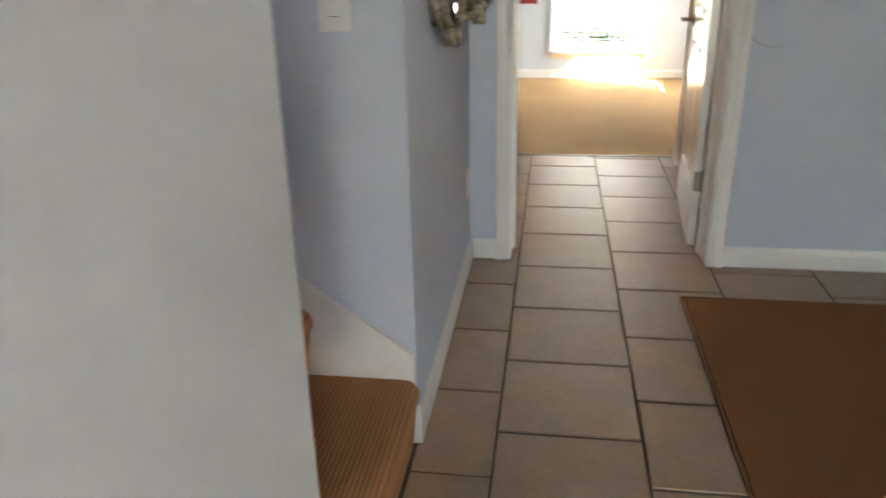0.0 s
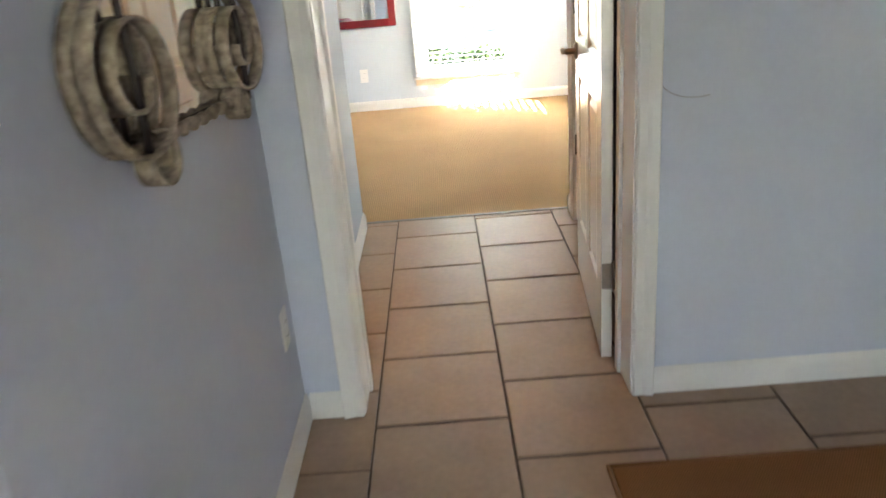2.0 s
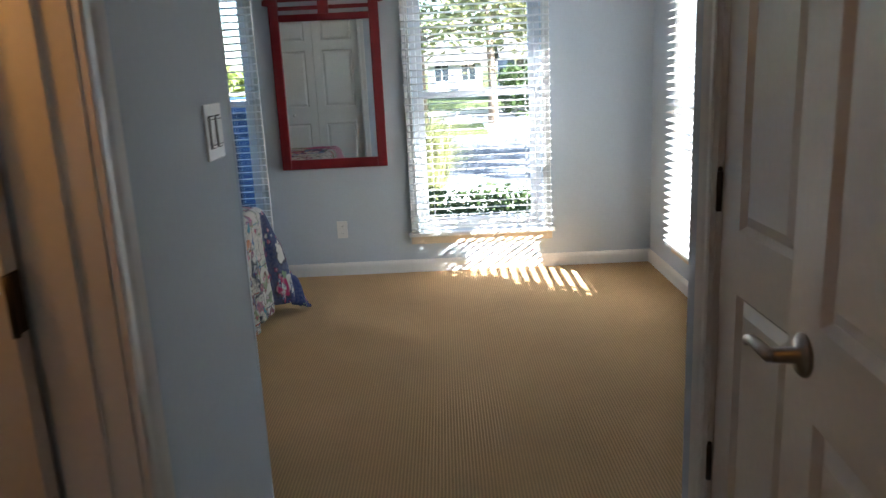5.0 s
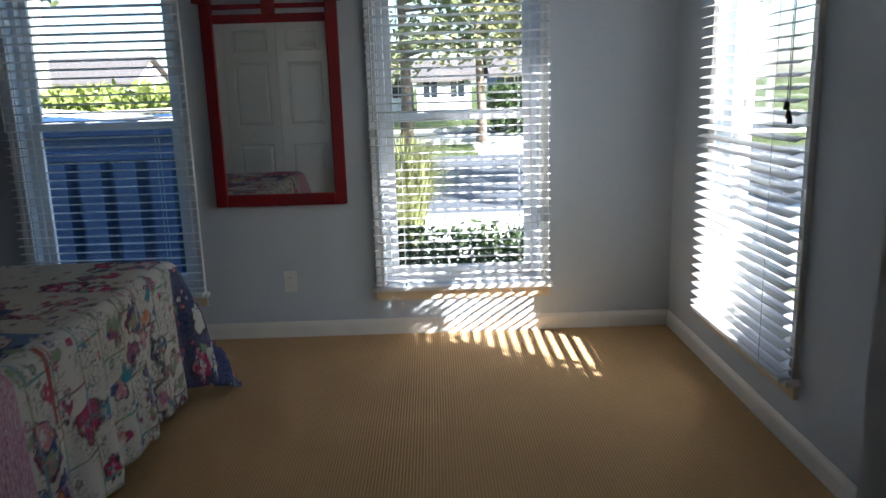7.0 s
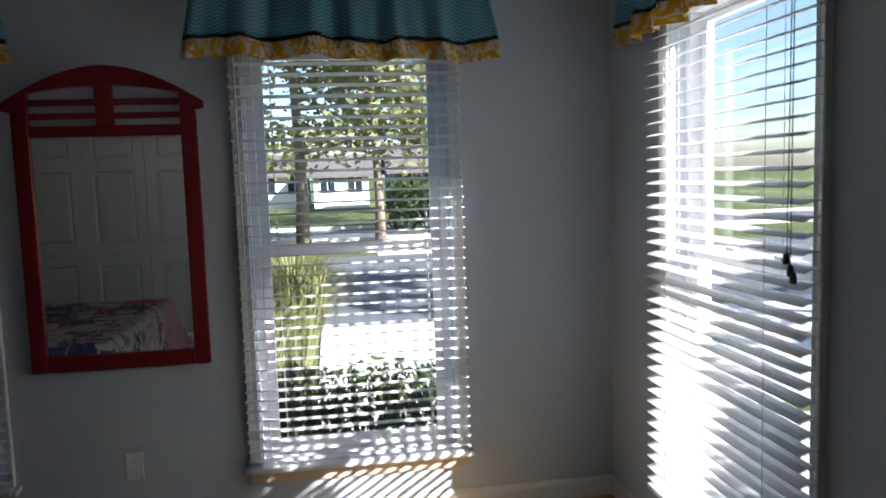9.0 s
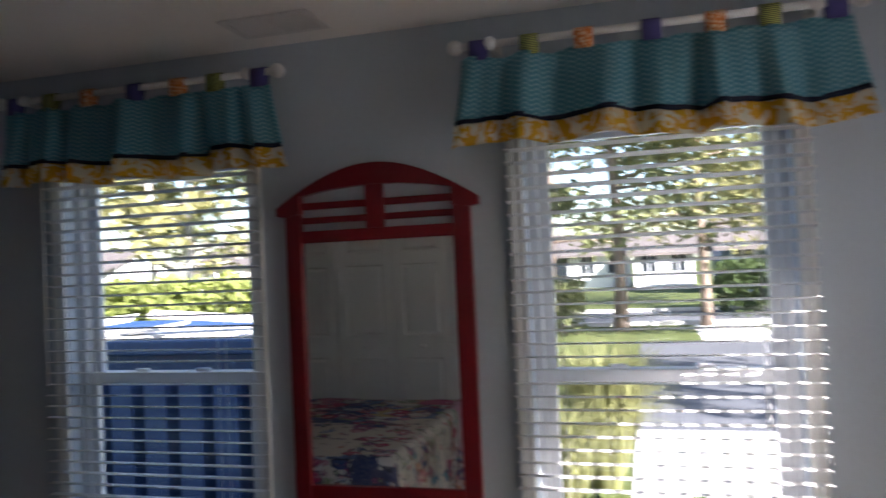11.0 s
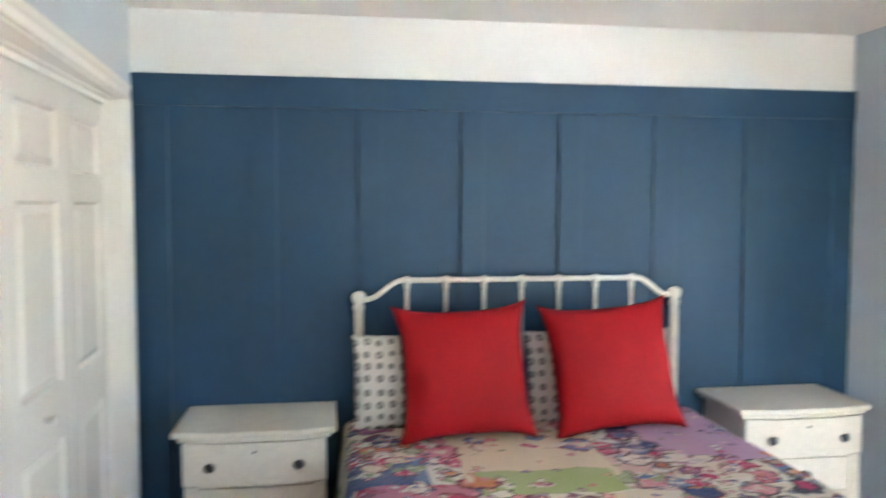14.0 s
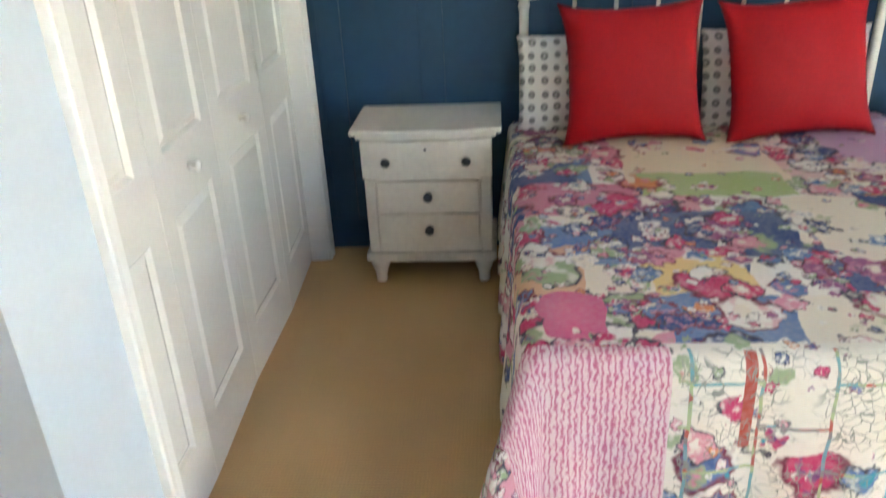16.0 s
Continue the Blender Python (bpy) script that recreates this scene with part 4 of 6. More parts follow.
def quilt_mat():
    m, n, l = cloth("patchwork_quilt_print")
    uv = uv_of(m)

    def math_of(op, x, y, z=None):
        k = n.new("ShaderNodeMath")
        k.operation = op
        for i, v in enumerate((x, y, z)):
            if v is None:
                continue
            if isinstance(v, (int, float)):
                k.inputs[i].default_value = v
            else:
                l.new(v, k.inputs[i])
        return k.outputs[0]

    def noise_of(scale, detail=2.0, at=None):
        k = n.new("ShaderNodeTexNoise")
        k.inputs["Scale"].default_value, k.inputs["Detail"].default_value = scale, detail
        l.new(uv if at is None else at, k.inputs["Vector"])
        return k

    def warped(scale, amount):
        k = n.new("ShaderNodeVectorMath")
        k.operation = "MULTIPLY_ADD"
        l.new(noise_of(scale).outputs["Color"], k.inputs[0])
        k.inputs[1].default_value = (amount, amount, 0)
        l.new(uv, k.inputs[2])
        return k.outputs[0]

    def step(sock, lo, hi):
        k = n.new("ShaderNodeMapRange")
        k.inputs["From Min"].default_value, k.inputs["From Max"].default_value = lo, hi
        l.new(sock, k.inputs["Value"])
        return k.outputs[0]

    sew = n.new("ShaderNodeSeparateXYZ")
    l.new(warped(9.0, 0.07), sew.inputs[0])
    true = n.new("ShaderNodeSeparateXYZ")
    l.new(uv, true.inputs[0])

    def rect(u0, u1, v0, v1, sp=sew, add=0.035):
        add = add if sp is sew else 0.0
        return math_of("MULTIPLY", math_of("COMPARE", sp.outputs[0], (u0 + u1) / 2 + add, (u1 - u0) / 2), math_of("COMPARE", sp.outputs[1], (v0 + v1) / 2 + add, (v1 - v0) / 2))

    def disc(u, v, ru, rv):
        x = math_of("DIVIDE", math_of("SUBTRACT", sew.outputs[0], u + 0.035), ru)
        y = math_of("DIVIDE", math_of("SUBTRACT", sew.outputs[1], v + 0.035), rv)
        return math_of("LESS_THAN", math_of("ADD", math_of("MULTIPLY", x, x), math_of("MULTIPLY", y, y)), 1.0)

    NAVY, BLUE_, ROSE, PINK, CREAM_, SAGE, PLUM = (0.035, 0.07, 0.20), (0.10, 0.18, 0.36), (0.46, 0.04, 0.13), (0.56, 0.24, 0.30), (0.64, 0.59, 0.49), (0.26, 0.34, 0.20), (0.26, 0.09, 0.20)
    WHITE_, LILAC, GOLD, RUST = (0.66, 0.64, 0.59), (0.45, 0.29, 0.44), (0.62, 0.47, 0.20), (0.55, 0.22, 0.10)
    # ground colours of scattered patches, then how thickly each is strewn with flowers
    base = n.new("ShaderNodeTexVoronoi")
    base.distance = "CHEBYCHEV"
    base.inputs["Scale"].default_value, base.inputs["Randomness"].default_value = 3.2, 0.5
    l.new(uv, base.inputs["Vector"])
    bs = n.new("ShaderNodeSeparateColor")
    l.new(base.outputs["Color"], bs.inputs[0])
    ground = ramp_of(m, bs.outputs[0], [(0.0, CREAM_), (0.2, PINK), (0.36, WHITE_), (0.52, BLUE_), (0.60, CREAM_), (0.76, (0.50, 0.20, 0.27)), (0.86, WHITE_)], True)
    strewn = (0.78, 0.78, 0.78)
    patches = [
        (rect(-0.2, 0.28, 0.0, 2.8), CREAM_, 0.38), (rect(0.26, 0.82, 0.95, 1.52), (0.62, 0.54, 0.40), 0.12), (rect(0.74, 0.97, 0.98, 1.47), (0.32, 0.41, 0.18), 0.16),
        (rect(0.0, 0.74, 1.74, 2.3), LILAC, 0.25), (rect(0.48, 0.98, 1.50, 1.70), (0.56, 0.38, 0.38), 0.75), (rect(0.98, 1.64, 1.40, 2.12), CREAM_, 0.30),
        (rect(0.60, 0.84, 0.42, 0.78), NAVY, 0.55), (rect(0.84, 1.12, 0.45, 0.95), (0.48, 0.17, 0.25), 0.65), (rect(1.10, 1.34, 0.84, 1.36), NAVY, 0.52),
        (disc(1.58, 1.30, 0.27, 0.16), NAVY, 0.5), (disc(1.60, 1.26, 0.20, 0.11), WHITE_, 0.55), (rect(1.40, 1.62, 0.90, 1.16), GOLD, 0.62),
        (rect(1.34, 1.62, 0.45, 0.72), (0.58, 0.34, 0.22), 0.62), (disc(1.71, 0.68, 0.13, 0.085), (0.52, 0.07, 0.20), 0.1), (rect(1.62, 1.86, 0.90, 1.2), BLUE_, 0.65), (rect(1.62, 1.86, 1.2, 2.1), CREAM_, 0.6),
        (rect(1.84, 2.6, 0.86, 2.14, true), (0.64, 0.61, 0.54), 0.38), (rect(1.70, 2.6, 2.08, 2.8), (0.03, 0.045, 0.14), 0.42)]
    for mask, col, amount in patches:
        ground = blend(m, mask, ground, col)
        strewn = blend(m, mask, strewn, (amount, amount, amount))
    c = blend(m, step(noise_of(5.0, 4.0).outputs["Fac"], 0.35, 0.75), ground, WHITE_)
    c = blend(m, 0.15, ground, c)

    # flowers of three sizes: ragged petals, a dark edge and a pale eye
    for scale, seed, reach, ragged in ((6.0, 0.3, 0.0, 0.06), (11.5, 1.7, 0.03, 0.04), (30.0, 4.1, -0.04, 0.018)):
        share = 0.55 if scale > 25 else 1.0
        at = n.new("ShaderNodeVectorMath")
        at.operation = "ADD"
        l.new(warped(scale * 2.6, ragged * 2.0), at.inputs[0])
        at.inputs[1].default_value = (seed, seed * 2, 0)
        vo = n.new("ShaderNodeTexVoronoi")
        vo.inputs["Scale"].default_value = scale
        l.new(at.outputs[0], vo.inputs["Vector"])
        sc = n.new("ShaderNodeSeparateColor")
        l.new(vo.outputs["Color"], sc.inputs[0])
        petal = ramp_of(m, sc.outputs[1], [(0.0, NAVY), (0.16, ROSE), (0.34, PINK), (0.46, WHITE_), (0.62, BLUE_), (0.74, SAGE), (0.82, PLUM), (0.90, RUST), (0.95, CREAM_)], True)
        petal = blend(m, math_of("MULTIPLY", step(noise_of(scale * 4.0, 3.0).outputs["Fac"], 0.50, 0.62), 0.7), petal, ramp_of(m, sc.outputs[2], [(0.0, WHITE_), (0.35, ROSE), (0.55, NAVY), (0.75, PINK)], True))
        eye = ramp_of(m, sc.outputs[2], [(0.0, WHITE_), (0.4, GOLD), (0.6, PLUM), (0.8, CREAM_)], True)
        here = math_of("LESS_THAN", sc.outputs[0], math_of("MULTIPLY", strewn, share))
        d = vo.outputs["Distance"]
        full = math_of("MULTIPLY", here, step(d, 0.56 + reach, 0.50 + reach))
        body = math_of("MULTIPLY", here, step(d, 0.47 + reach, 0.41 + reach))
        core = math_of("MULTIPLY", here, step(d, 0.20, 0.14))
        rim = ramp_of(m, sc.outputs[2], [(0.0, (0.05, 0.05, 0.08)), (0.40, SAGE), (0.55, WHITE_), (0.7, (0.16, 0.03, 0.06))], True)
        c = blend(m, full, c, rim)
        c = blend(m, body, c, petal)
        c = blend(m, core, c, eye)
    # framed panels along the foot
    br = n.new("ShaderNodeTexBrick")
    br.inputs["Scale"].default_value, br.inputs["Mortar Size"].default_value = 1.0, 0.0042
    br.inputs["Brick Width"].default_value, br.inputs["Row Height"].default_value = 0.23, 0.155
    br.inputs["Color1"].default_value, br.inputs["Color2"].default_value = (0, 0, 0, 1), (0, 0, 0, 1)
    br.inputs["Mortar"].default_value = (1, 1, 1, 1)
    l.new(warped(10.0, 0.018), br.inputs["Vector"])
    hue = ramp_of(m, noise_of(5.5).outputs["Fac"], [(0.0, (0.14, 0.32, 0.36)), (0.43, (0.34, 0.42, 0.22)), (0.50, (0.40, 0.09, 0.07)), (0.54, (0.20, 0.19, 0.20)), (0.62, (0.14, 0.30, 0.38))], True)
    foot = rect(1.86, 2.6, 0.90, 2.10, true)
    c = blend(m, math_of("MULTIPLY", br.outputs["Color"], foot), c, hue)
    teal = math_of("MULTIPLY", foot, step(noise_of(9.5).outputs["Fac"], 0.66, 0.68))
    c = blend(m, teal, c, (0.04, 0.26, 0.36))
    c = blend(m, rect(1.87, 2.12, 1.035, 1.062, true), c, (0.36, 0.07, 0.05))
    pen = n.new("ShaderNodeTexVoronoi")
    pen.feature = "DISTANCE_TO_EDGE"
    pen.inputs["Scale"].default_value = 42.0
    l.new(warped(20.0, 0.05), pen.inputs["Vector"])
    lines = math_of("MULTIPLY", step(pen.outputs["Distance"], 0.055, 0.03), step(noise_of(9.0).outputs["Fac"], 0.44, 0.54))
    c = blend(m, math_of("MULTIPLY", lines, foot), c, (0.22, 0.24, 0.22))
    # pink wavy patch at the foot corner
    zw = n.new("ShaderNodeTexWave")
    zw.wave_profile, zw.bands_direction = "TRI", "Y"
    zw.inputs["Scale"].default_value, zw.inputs["Distortion"].default_value, zw.inputs["Detail Scale"].default_value = 22.0, 6.0, 3.0
    l.new(uv, zw.inputs["Vector"])
    zig = ramp_of(m, zw.outputs["Fac"], [(0.15, (0.44, 0.12, 0.22)), (0.4, (0.56, 0.32, 0.40)), (0.75, (0.64, 0.50, 0.53))])
    c = blend(m, rect(1.85, 2.6, 0.42, 0.88, true), c, zig)
    # worn, slightly faded print
    c = blend(m, math_of("MULTIPLY", step(noise_of(60.0, 3.0).outputs["Fac"], 0.40, 0.80), 0.22), c, (0.52, 0.46, 0.44))
    l.new(c, n["Principled BSDF"].inputs["Base Color"])
    return m


QUILT = quilt_mat()


def ring_cloth():
    m, n, l = cloth("grey_ring_print")
    v = n.new("ShaderNodeTexVoronoi")
    v.inputs["Scale"].default_value, v.inputs["Randomness"].default_value = 19.0, 0.2
    l.new(uv_of(m), v.inputs["Vector"])
    c = ramp_of(m, v.outputs["Distance"], [(0.0, (0.66, 0.65, 0.62)), (0.17, (0.22, 0.22, 0.22)), (0.28, (0.24, 0.24, 0.24)), (0.36, (0.70, 0.69, 0.66))])
    l.new(c, n["Principled BSDF"].inputs["Base Color"])
    return m


RINGS = ring_cloth()
BY_S, BY_N, BX_H, BX_F, BZ = 6.50, 8.02, -2.74, -0.88, 0.665

bed = empty("bed", "queen bed with a cream iron spindle headboard", "bed", m=pose(0, 0, 0))
PX = -2.80
for y in (6.521, 8.003):
    bm = bmesh.new()
    lathe(bm, [(0.020, 0.0), (0.021, 0.02), (0.020, 0.04), (0.020, 1.135), (0.025, 1.145), (0.025, 1.160), (0.019, 1.168), (0.028, 1.18), (0.031, 1.195), (0.028, 1.212), (0.015, 1.222), (0.0, 1.225)], Matrix.Translation((PX, y, 0)), 20)
    part("post", bm, IRON, bed)
bm = bmesh.new()
pts = []
for k in range(13):
    a = k / 12
    b = min(1.0, max(0.0, (a - 0.2) / 0.75))
    s = b * b * (3 - 2 * b)
    pts.append((PX, 6.521 + 0.20 * a, 1.188 + 0.082 * s))
pts += [(PX, 6.75 + 0.10 * k, 1.270) for k in range(11)]
pts += [(PX, 2 * 7.262 - y, z) for _, y, z in pts[12::-1]]
ring_tube(bm, pts, 0.0125, 12)
part("top_rail", bm, IRON, bed)
bm = bmesh.new()
ring_tube(bm, [(PX, 6.52, 0.50), (PX, 8.0, 0.50)], 0.011, 10)
part("lower_rail", bm, IRON, bed)
for k in range(7):
    y = 6.735 + 0.1756 * k
    bm = bmesh.new()
    ring_tube(bm, [(PX, y, 0.50), (PX, y, 1.272)], 0.009, 10)
    lathe(bm, [(0.010, 1.225), (0.014, 1.235), (0.013, 1.245), (0.017, 1.262), (0.019, 1.272), (0.016, 1.285), (0.0, 1.291)], Matrix.Translation((PX, y, 0)), 14)
    part("spindle", bm, IRON, bed)
boxes("box_spring", SHEETM, bed, (-2.75, 6.53, 0.19, -0.92, 7.99, 0.41), bev=0.03)
boxes("mattress", SHEETM, bed, (-2.75, 6.53, 0.412, -0.92, 7.99, 0.64), bev=0.06, seg=3)
for x in (-2.70, -0.97):
    for y in (6.58, 7.94):
        boxes("leg", DARKMETAL, bed, (x - 0.02, y - 0.02, 0.004, x + 0.02, y + 0.02, 0.195), bev=0.003)


def spread_point(u, v):
    """The quilt laid over the bed: u from the pillows over the foot, v from one side's hem to the other's."""
    drop = 0.60
    a, b = u * (BX_F - BX_H + drop), -drop + v * (BY_N - BY_S + 2 * drop)
    x, da = (BX_H + a, 0.0) if a < BX_F - BX_H else (BX_F, a - (BX_F - BX_H))
    w = BY_N - BY_S
    y, db, sy = (BY_S + b, 0.0, 0) if 0 <= b <= w else ((BY_S, -b, -1) if b < 0 else (BY_N, b - w, 1))
    wrin = 0.006 * noise.noise(Vector((a * 4, b * 4, 1.7))) + 0.004 * noise.noise(Vector((a * 11, b * 11, 4.1)))
    hang = (da ** 3 + db ** 3) ** (1 / 3)
    rr = 0.045
    # rounded shoulder, then hanging
    if hang <= 0:
        return Vector((x, y, BZ + wrin + 0.012 * noise.noise(Vector((a * 1.5, b * 1.5, 9)))))
    t = min(hang / (rr * 1.57), 1.0)
    out = rr * math.sin(t * math.pi / 2)
    down = rr * (1 - math.cos(t * math.pi / 2)) + max(0.0, hang - rr * 1.57)
    along = a if db >= da else b
    low = min(1.0, down / 0.5)
    ripple = (0.018 * math.sin(along * 19 + 1.3) + 0.012 * math.sin(along * 37)) * low + 0.03 * low
    flare = 0.42 * min(da, db)
    d = Vector((da, sy * db, 0)).normalized()
    z = BZ - down * 0.99 + wrin
    p = Vector((x, y, 0)) + d * (out + ripple + flare)
    p.z = max(0.016 + 0.01 * abs(math.sin(along * 23)), z)
    return p


quilt = part("bedspread", sheet(spread_point, 110, 110, 0.008, lambda u, v: (u * 2.46, v * 2.72)), QUILT, None, fix=False)
tagged(quilt, "multicoloured floral patchwork quilt spread over the bed to the floor", "bedspread")


def cushion(name, label, category, w, h, t, mt, m, group="", pinch=0.06):
    def f(u, v, s):
        x, y = 2 * u - 1, 2 * v - 1
        k = max(0.0, (1 - abs(x) ** 2.6)) ** 0.55 * max(0.0, (1 - abs(y) ** 2.6)) ** 0.55
        sx = 1 - pinch * (1 - abs(y) ** 3) * abs(x) ** 3 * 1.0
        sy = 1 - pinch * (1 - abs(x) ** 3) * abs(y) ** 3 * 1.0
        wr = 0.010 * noise.noise(Vector((x * 2.2 + w * 9, y * 2.2, s * 3))) + 0.004 * noise.noise(Vector((x * 6, y * 6, s * 5 + 2)))
        return Vector((x * w / 2 * sx, s * (t / 2 * k + wr * k), y * h / 2 * sy))
    bm = bmesh.new()
    uvl = bm.loops.layers.uv.new("cloth")
    n = 26
    for s in (-1, 1):
        g = [[bm.verts.new(f(i / n, j / n, s)) for j in range(n + 1)] for i in range(n + 1)]
        for i in range(n):
            for j in range(n):
                q = [(i, j), (i + 1, j), (i + 1, j + 1), (i, j + 1)]
                fc = bm.faces.new([g[a][b] for a, b in (q if s < 0 else q[::-1])])
                fc.smooth = True
                for lp, (a, b) in zip(fc.loops, q if s < 0 else q[::-1]):
                    lp[uvl].uv = (a / n * w, b / n * h)
    bmesh.ops.remove_doubles(bm, verts=bm.verts, dist=0.0005)
    ob = part(name, bm, mt, None, fix=True)
    ob.matrix_basis = m
    return tagged(ob, label, category, group)


# cushions lean back on the shams; local y is through the cushion
def lean(x, y, z, tilt, turn=0.0, roll=0.0):
    return pose(x, y, z) @ pose(0, 0, 0, 0, 0, 90 + turn) @ pose(0, 0, 0, tilt, 0, 0) @ pose(0, 0, 0, 0, roll, 0)


cushion("bed_pillow", "white pillow sham with grey ring print propped on the headboard", "pillow", 0.70, 0.41, 0.16, RINGS, lean(-2.645, 6.835, 0.850, -14), "pillow shams", 0.04)
cushion("bed_pillow", "white pillow sham with grey ring print propped on the headboard", "pillow", 0.68, 0.41, 0.16, RINGS, lean(-2.645, 7.585, 0.850, -14), "pillow shams", 0.04)
cushion("throw_cushion", "large red satin cushion leaning on a pillow sham", "cushion", 0.57, 0.57, 0.17, REDCLOTH, lean(-2.455, 6.935, 0.928, -17, 0, -2.0), "red cushions", 0.13)
cushion("throw_cushion", "large red satin cushion leaning on a pillow sham", "cushion", 0.58, 0.57, 0.17, REDCLOTH, lean(-2.455, 7.565, 0.930, -17, 0, -4.0), "red cushions", 0.13)


# ---- nightstands ----
def nightstand(label, m):
    """Local x across the front, y towards the room (front), z up; back on y = 0."""
    ob = empty("nightstand", label, "nightstand", "nightstands", m)
    hw, d = 0.272, 0.385
    boxes("body", NSTAND, ob, (-hw, 0.0, 0.16, hw, d - 0.012, 0.70), bev=0.004)
    for s in (-1, 1):
        boxes("corner_stile", NSTAND, ob, (s * hw - (0.045 if s > 0 else 0), d - 0.0118, 0.165, s * hw + (0 if s > 0 else 0.045), d + 0.002, 0.517), bev=0.004)

    def bowed(half, back, front, bow, z0, z1, b):
        bm = bmesh.new()
        n = 16
        out = [(-half, back), (half, back)] + [(half - 2 * half * k / n, front + bow * (math.sin(math.pi * k / n) ** 2) - 0.3 * bow * math.cos(4 * math.pi * k / n)) for k in range(n + 1)]
        extrude_outline(bm, out, Matrix.Translation((0, 0, z0)), z1 - z0)
        bevel(bm, b, 2, 0.9)
        return bm

    part("top", bowed(0.318, -0.002, d + 0.028, 0.022, 0.722, 0.748, 0.008), NSTAND, ob)
    part("cornice", bowed(0.296, 0.0, d + 0.010, 0.020, 0.700, 0.7215, 0.008), NSTAND, ob)
    part("top_drawer", bowed(hw + 0.006, d - 0.011, d + 0.012, 0.018, 0.522, 0.697, 0.006), NSTAND, ob)
    for z0, z1 in ((0.368, 0.508), (0.205, 0.352)):
        boxes("drawer", NSTAND, ob, (-hw + 0.052, d - 0.0115, z0, hw - 0.052, d + 0.006, z1), bev=0.005)
    part("base_moulding", bowed(0.292, 0.0, d + 0.012, 0.008, 0.118, 0.162, 0.009), NSTAND, ob)
    for x, y in ((-0.235, 0.035), (0.235, 0.035), (-0.235, d - 0.03), (0.235, d - 0.03)):
        bm = bmesh.new()
        lathe(bm, [(0.022, 0.0), (0.026, 0.012), (0.024, 0.03), (0.031, 0.06), (0.042, 0.09), (0.044, 0.117), (0.0, 0.1175)], Matrix.Translation((x, y, 0.005)), 18)
        part("foot", bm, NSTAND, ob)
    for x, z, yf in ((-0.170, 0.606, d + 0.014), (0.170, 0.606, d + 0.014), (0.0, 0.438, d + 0.006), (0.0, 0.279, d + 0.006)):
        bm = bmesh.new()
        lathe(bm, [(0.0, -0.004), (0.017, -0.004), (0.018, 0.002), (0.009, 0.005), (0.008, 0.014), (0.017, 0.020), (0.020, 0.026), (0.015, 0.031), (0.0, 0.033)], Matrix.Translation((x, yf, z)) @ Matrix.Rotation(radians(-90), 4, "X"), 18)
        part("knob", bm, KNOB, ob, "dark pewter knob")
    bm = bmesh.new()
    lathe(bm, [(0.0, 0.0), (0.006, 0.0), (0.006, 0.003), (0.0, 0.0035)], Matrix.Translation((0, d + 0.034, 0.662)) @ Matrix.Rotation(radians(-90), 4, "X"), 12)
    part("keyhole", bm, KNOB, ob, "dark keyhole plate")
    return ob


nightstand("cream painted nightstand with dark knobs beside the closet", pose(W_ + 0.03, 6.10, 0, 0, 0, -90) @ Matrix.Diagonal((1, 1, 0.972, 1)))
nightstand("cream painted nightstand with dark knobs beside the window wall", pose(W_ + 0.03, 8.455, 0, 0, 0, -90) @ Matrix.Diagonal((1, 1, 0.972, 1)))


# ---- hall ----
rug = boxes("rug", RUGMAT, None, (0.535, 1.70, 0.001, 1.36, 3.632, 0.011), bev=0.004)
tagged(rug, "plain brown woven entry rug lying on the tiles", "rug")
RUGEDGE = mat("brown_rug_binding", (0.235, 0.108, 0.042), 0.95, vary=0.2, fine=200)
bm = bmesh.new()
for p, q in (((0.527, 1.69), (0.527, 3.64)), ((1.366, 1.69), (1.366, 3.64)), ((0.527, 3.638), (1.366, 3.638)), ((0.527, 1.694), (1.366, 1.694))):
    ring_tube(bm, [(*p, 0.007), (*q, 0.007)], 0.0065, 8)
part("binding", bm, RUGEDGE, rug, "bound edge")

stairs = empty("staircase", "stair with ribbed tan carpet wrapped over each step", "staircase", kind="structure")
RISE, RUN = 0.205, 0.285
for k in range(8):
    x1 = HX - 0.012 - RUN * k
    bm = bmesh.new()
    z = RISE * (k + 1)
    prof = [(x1 - RUN - 0.03, z - RISE), (x1, z - RISE), (x1 + 0.012, z - 0.07)]
    for a in range(9):
        t = radians(-20) + radians(110) * a / 8
        prof.append((x1 - 0.020 + 0.042 * math.cos(t), z - 0.042 + 0.042 * math.sin(t)))
    prof += [(x1 - RUN - 0.03, z)]
    extrude_outline(bm, prof, Matrix(((1, 0, 0, 0), (0, 0, 1, SY0 + 0.003), (0, 1, 0, 0), (0, 0, 0, 1))), SY1 - SY0 - 0.022)
    part("step", bm, STAIRCARPET, stairs)
bm = bmesh.new()
sk = [(HX - 0.001, 0.0), (HX - 0.001, 0.275), (HX - 0.03, 0.297), (-2.7, 0.297 + 0.72 * 2.33), (-2.7, 0.0)]
extrude_outline(bm, sk, Matrix(((1, 0, 0, 0), (0, 0, 1, SY1 - 0.018), (0, 1, 0, 0), (0, 0, 0, 1))), 0.0175)
bevel(bm, 0.004, 2)
struct(part("stair_skirt", bm, TRIM), "white skirt board rising beside the steps", "trim")
boxes_corner = boxes("corner_trim", TRIM, None, (HX - 0.03, SY1 - 0.0185, 0.0, HX + 0.0145, SY1 - 0.0005, 0.12), bev=0.003)
struct(boxes_corner, "white block where skirt meets baseboard", "trim")


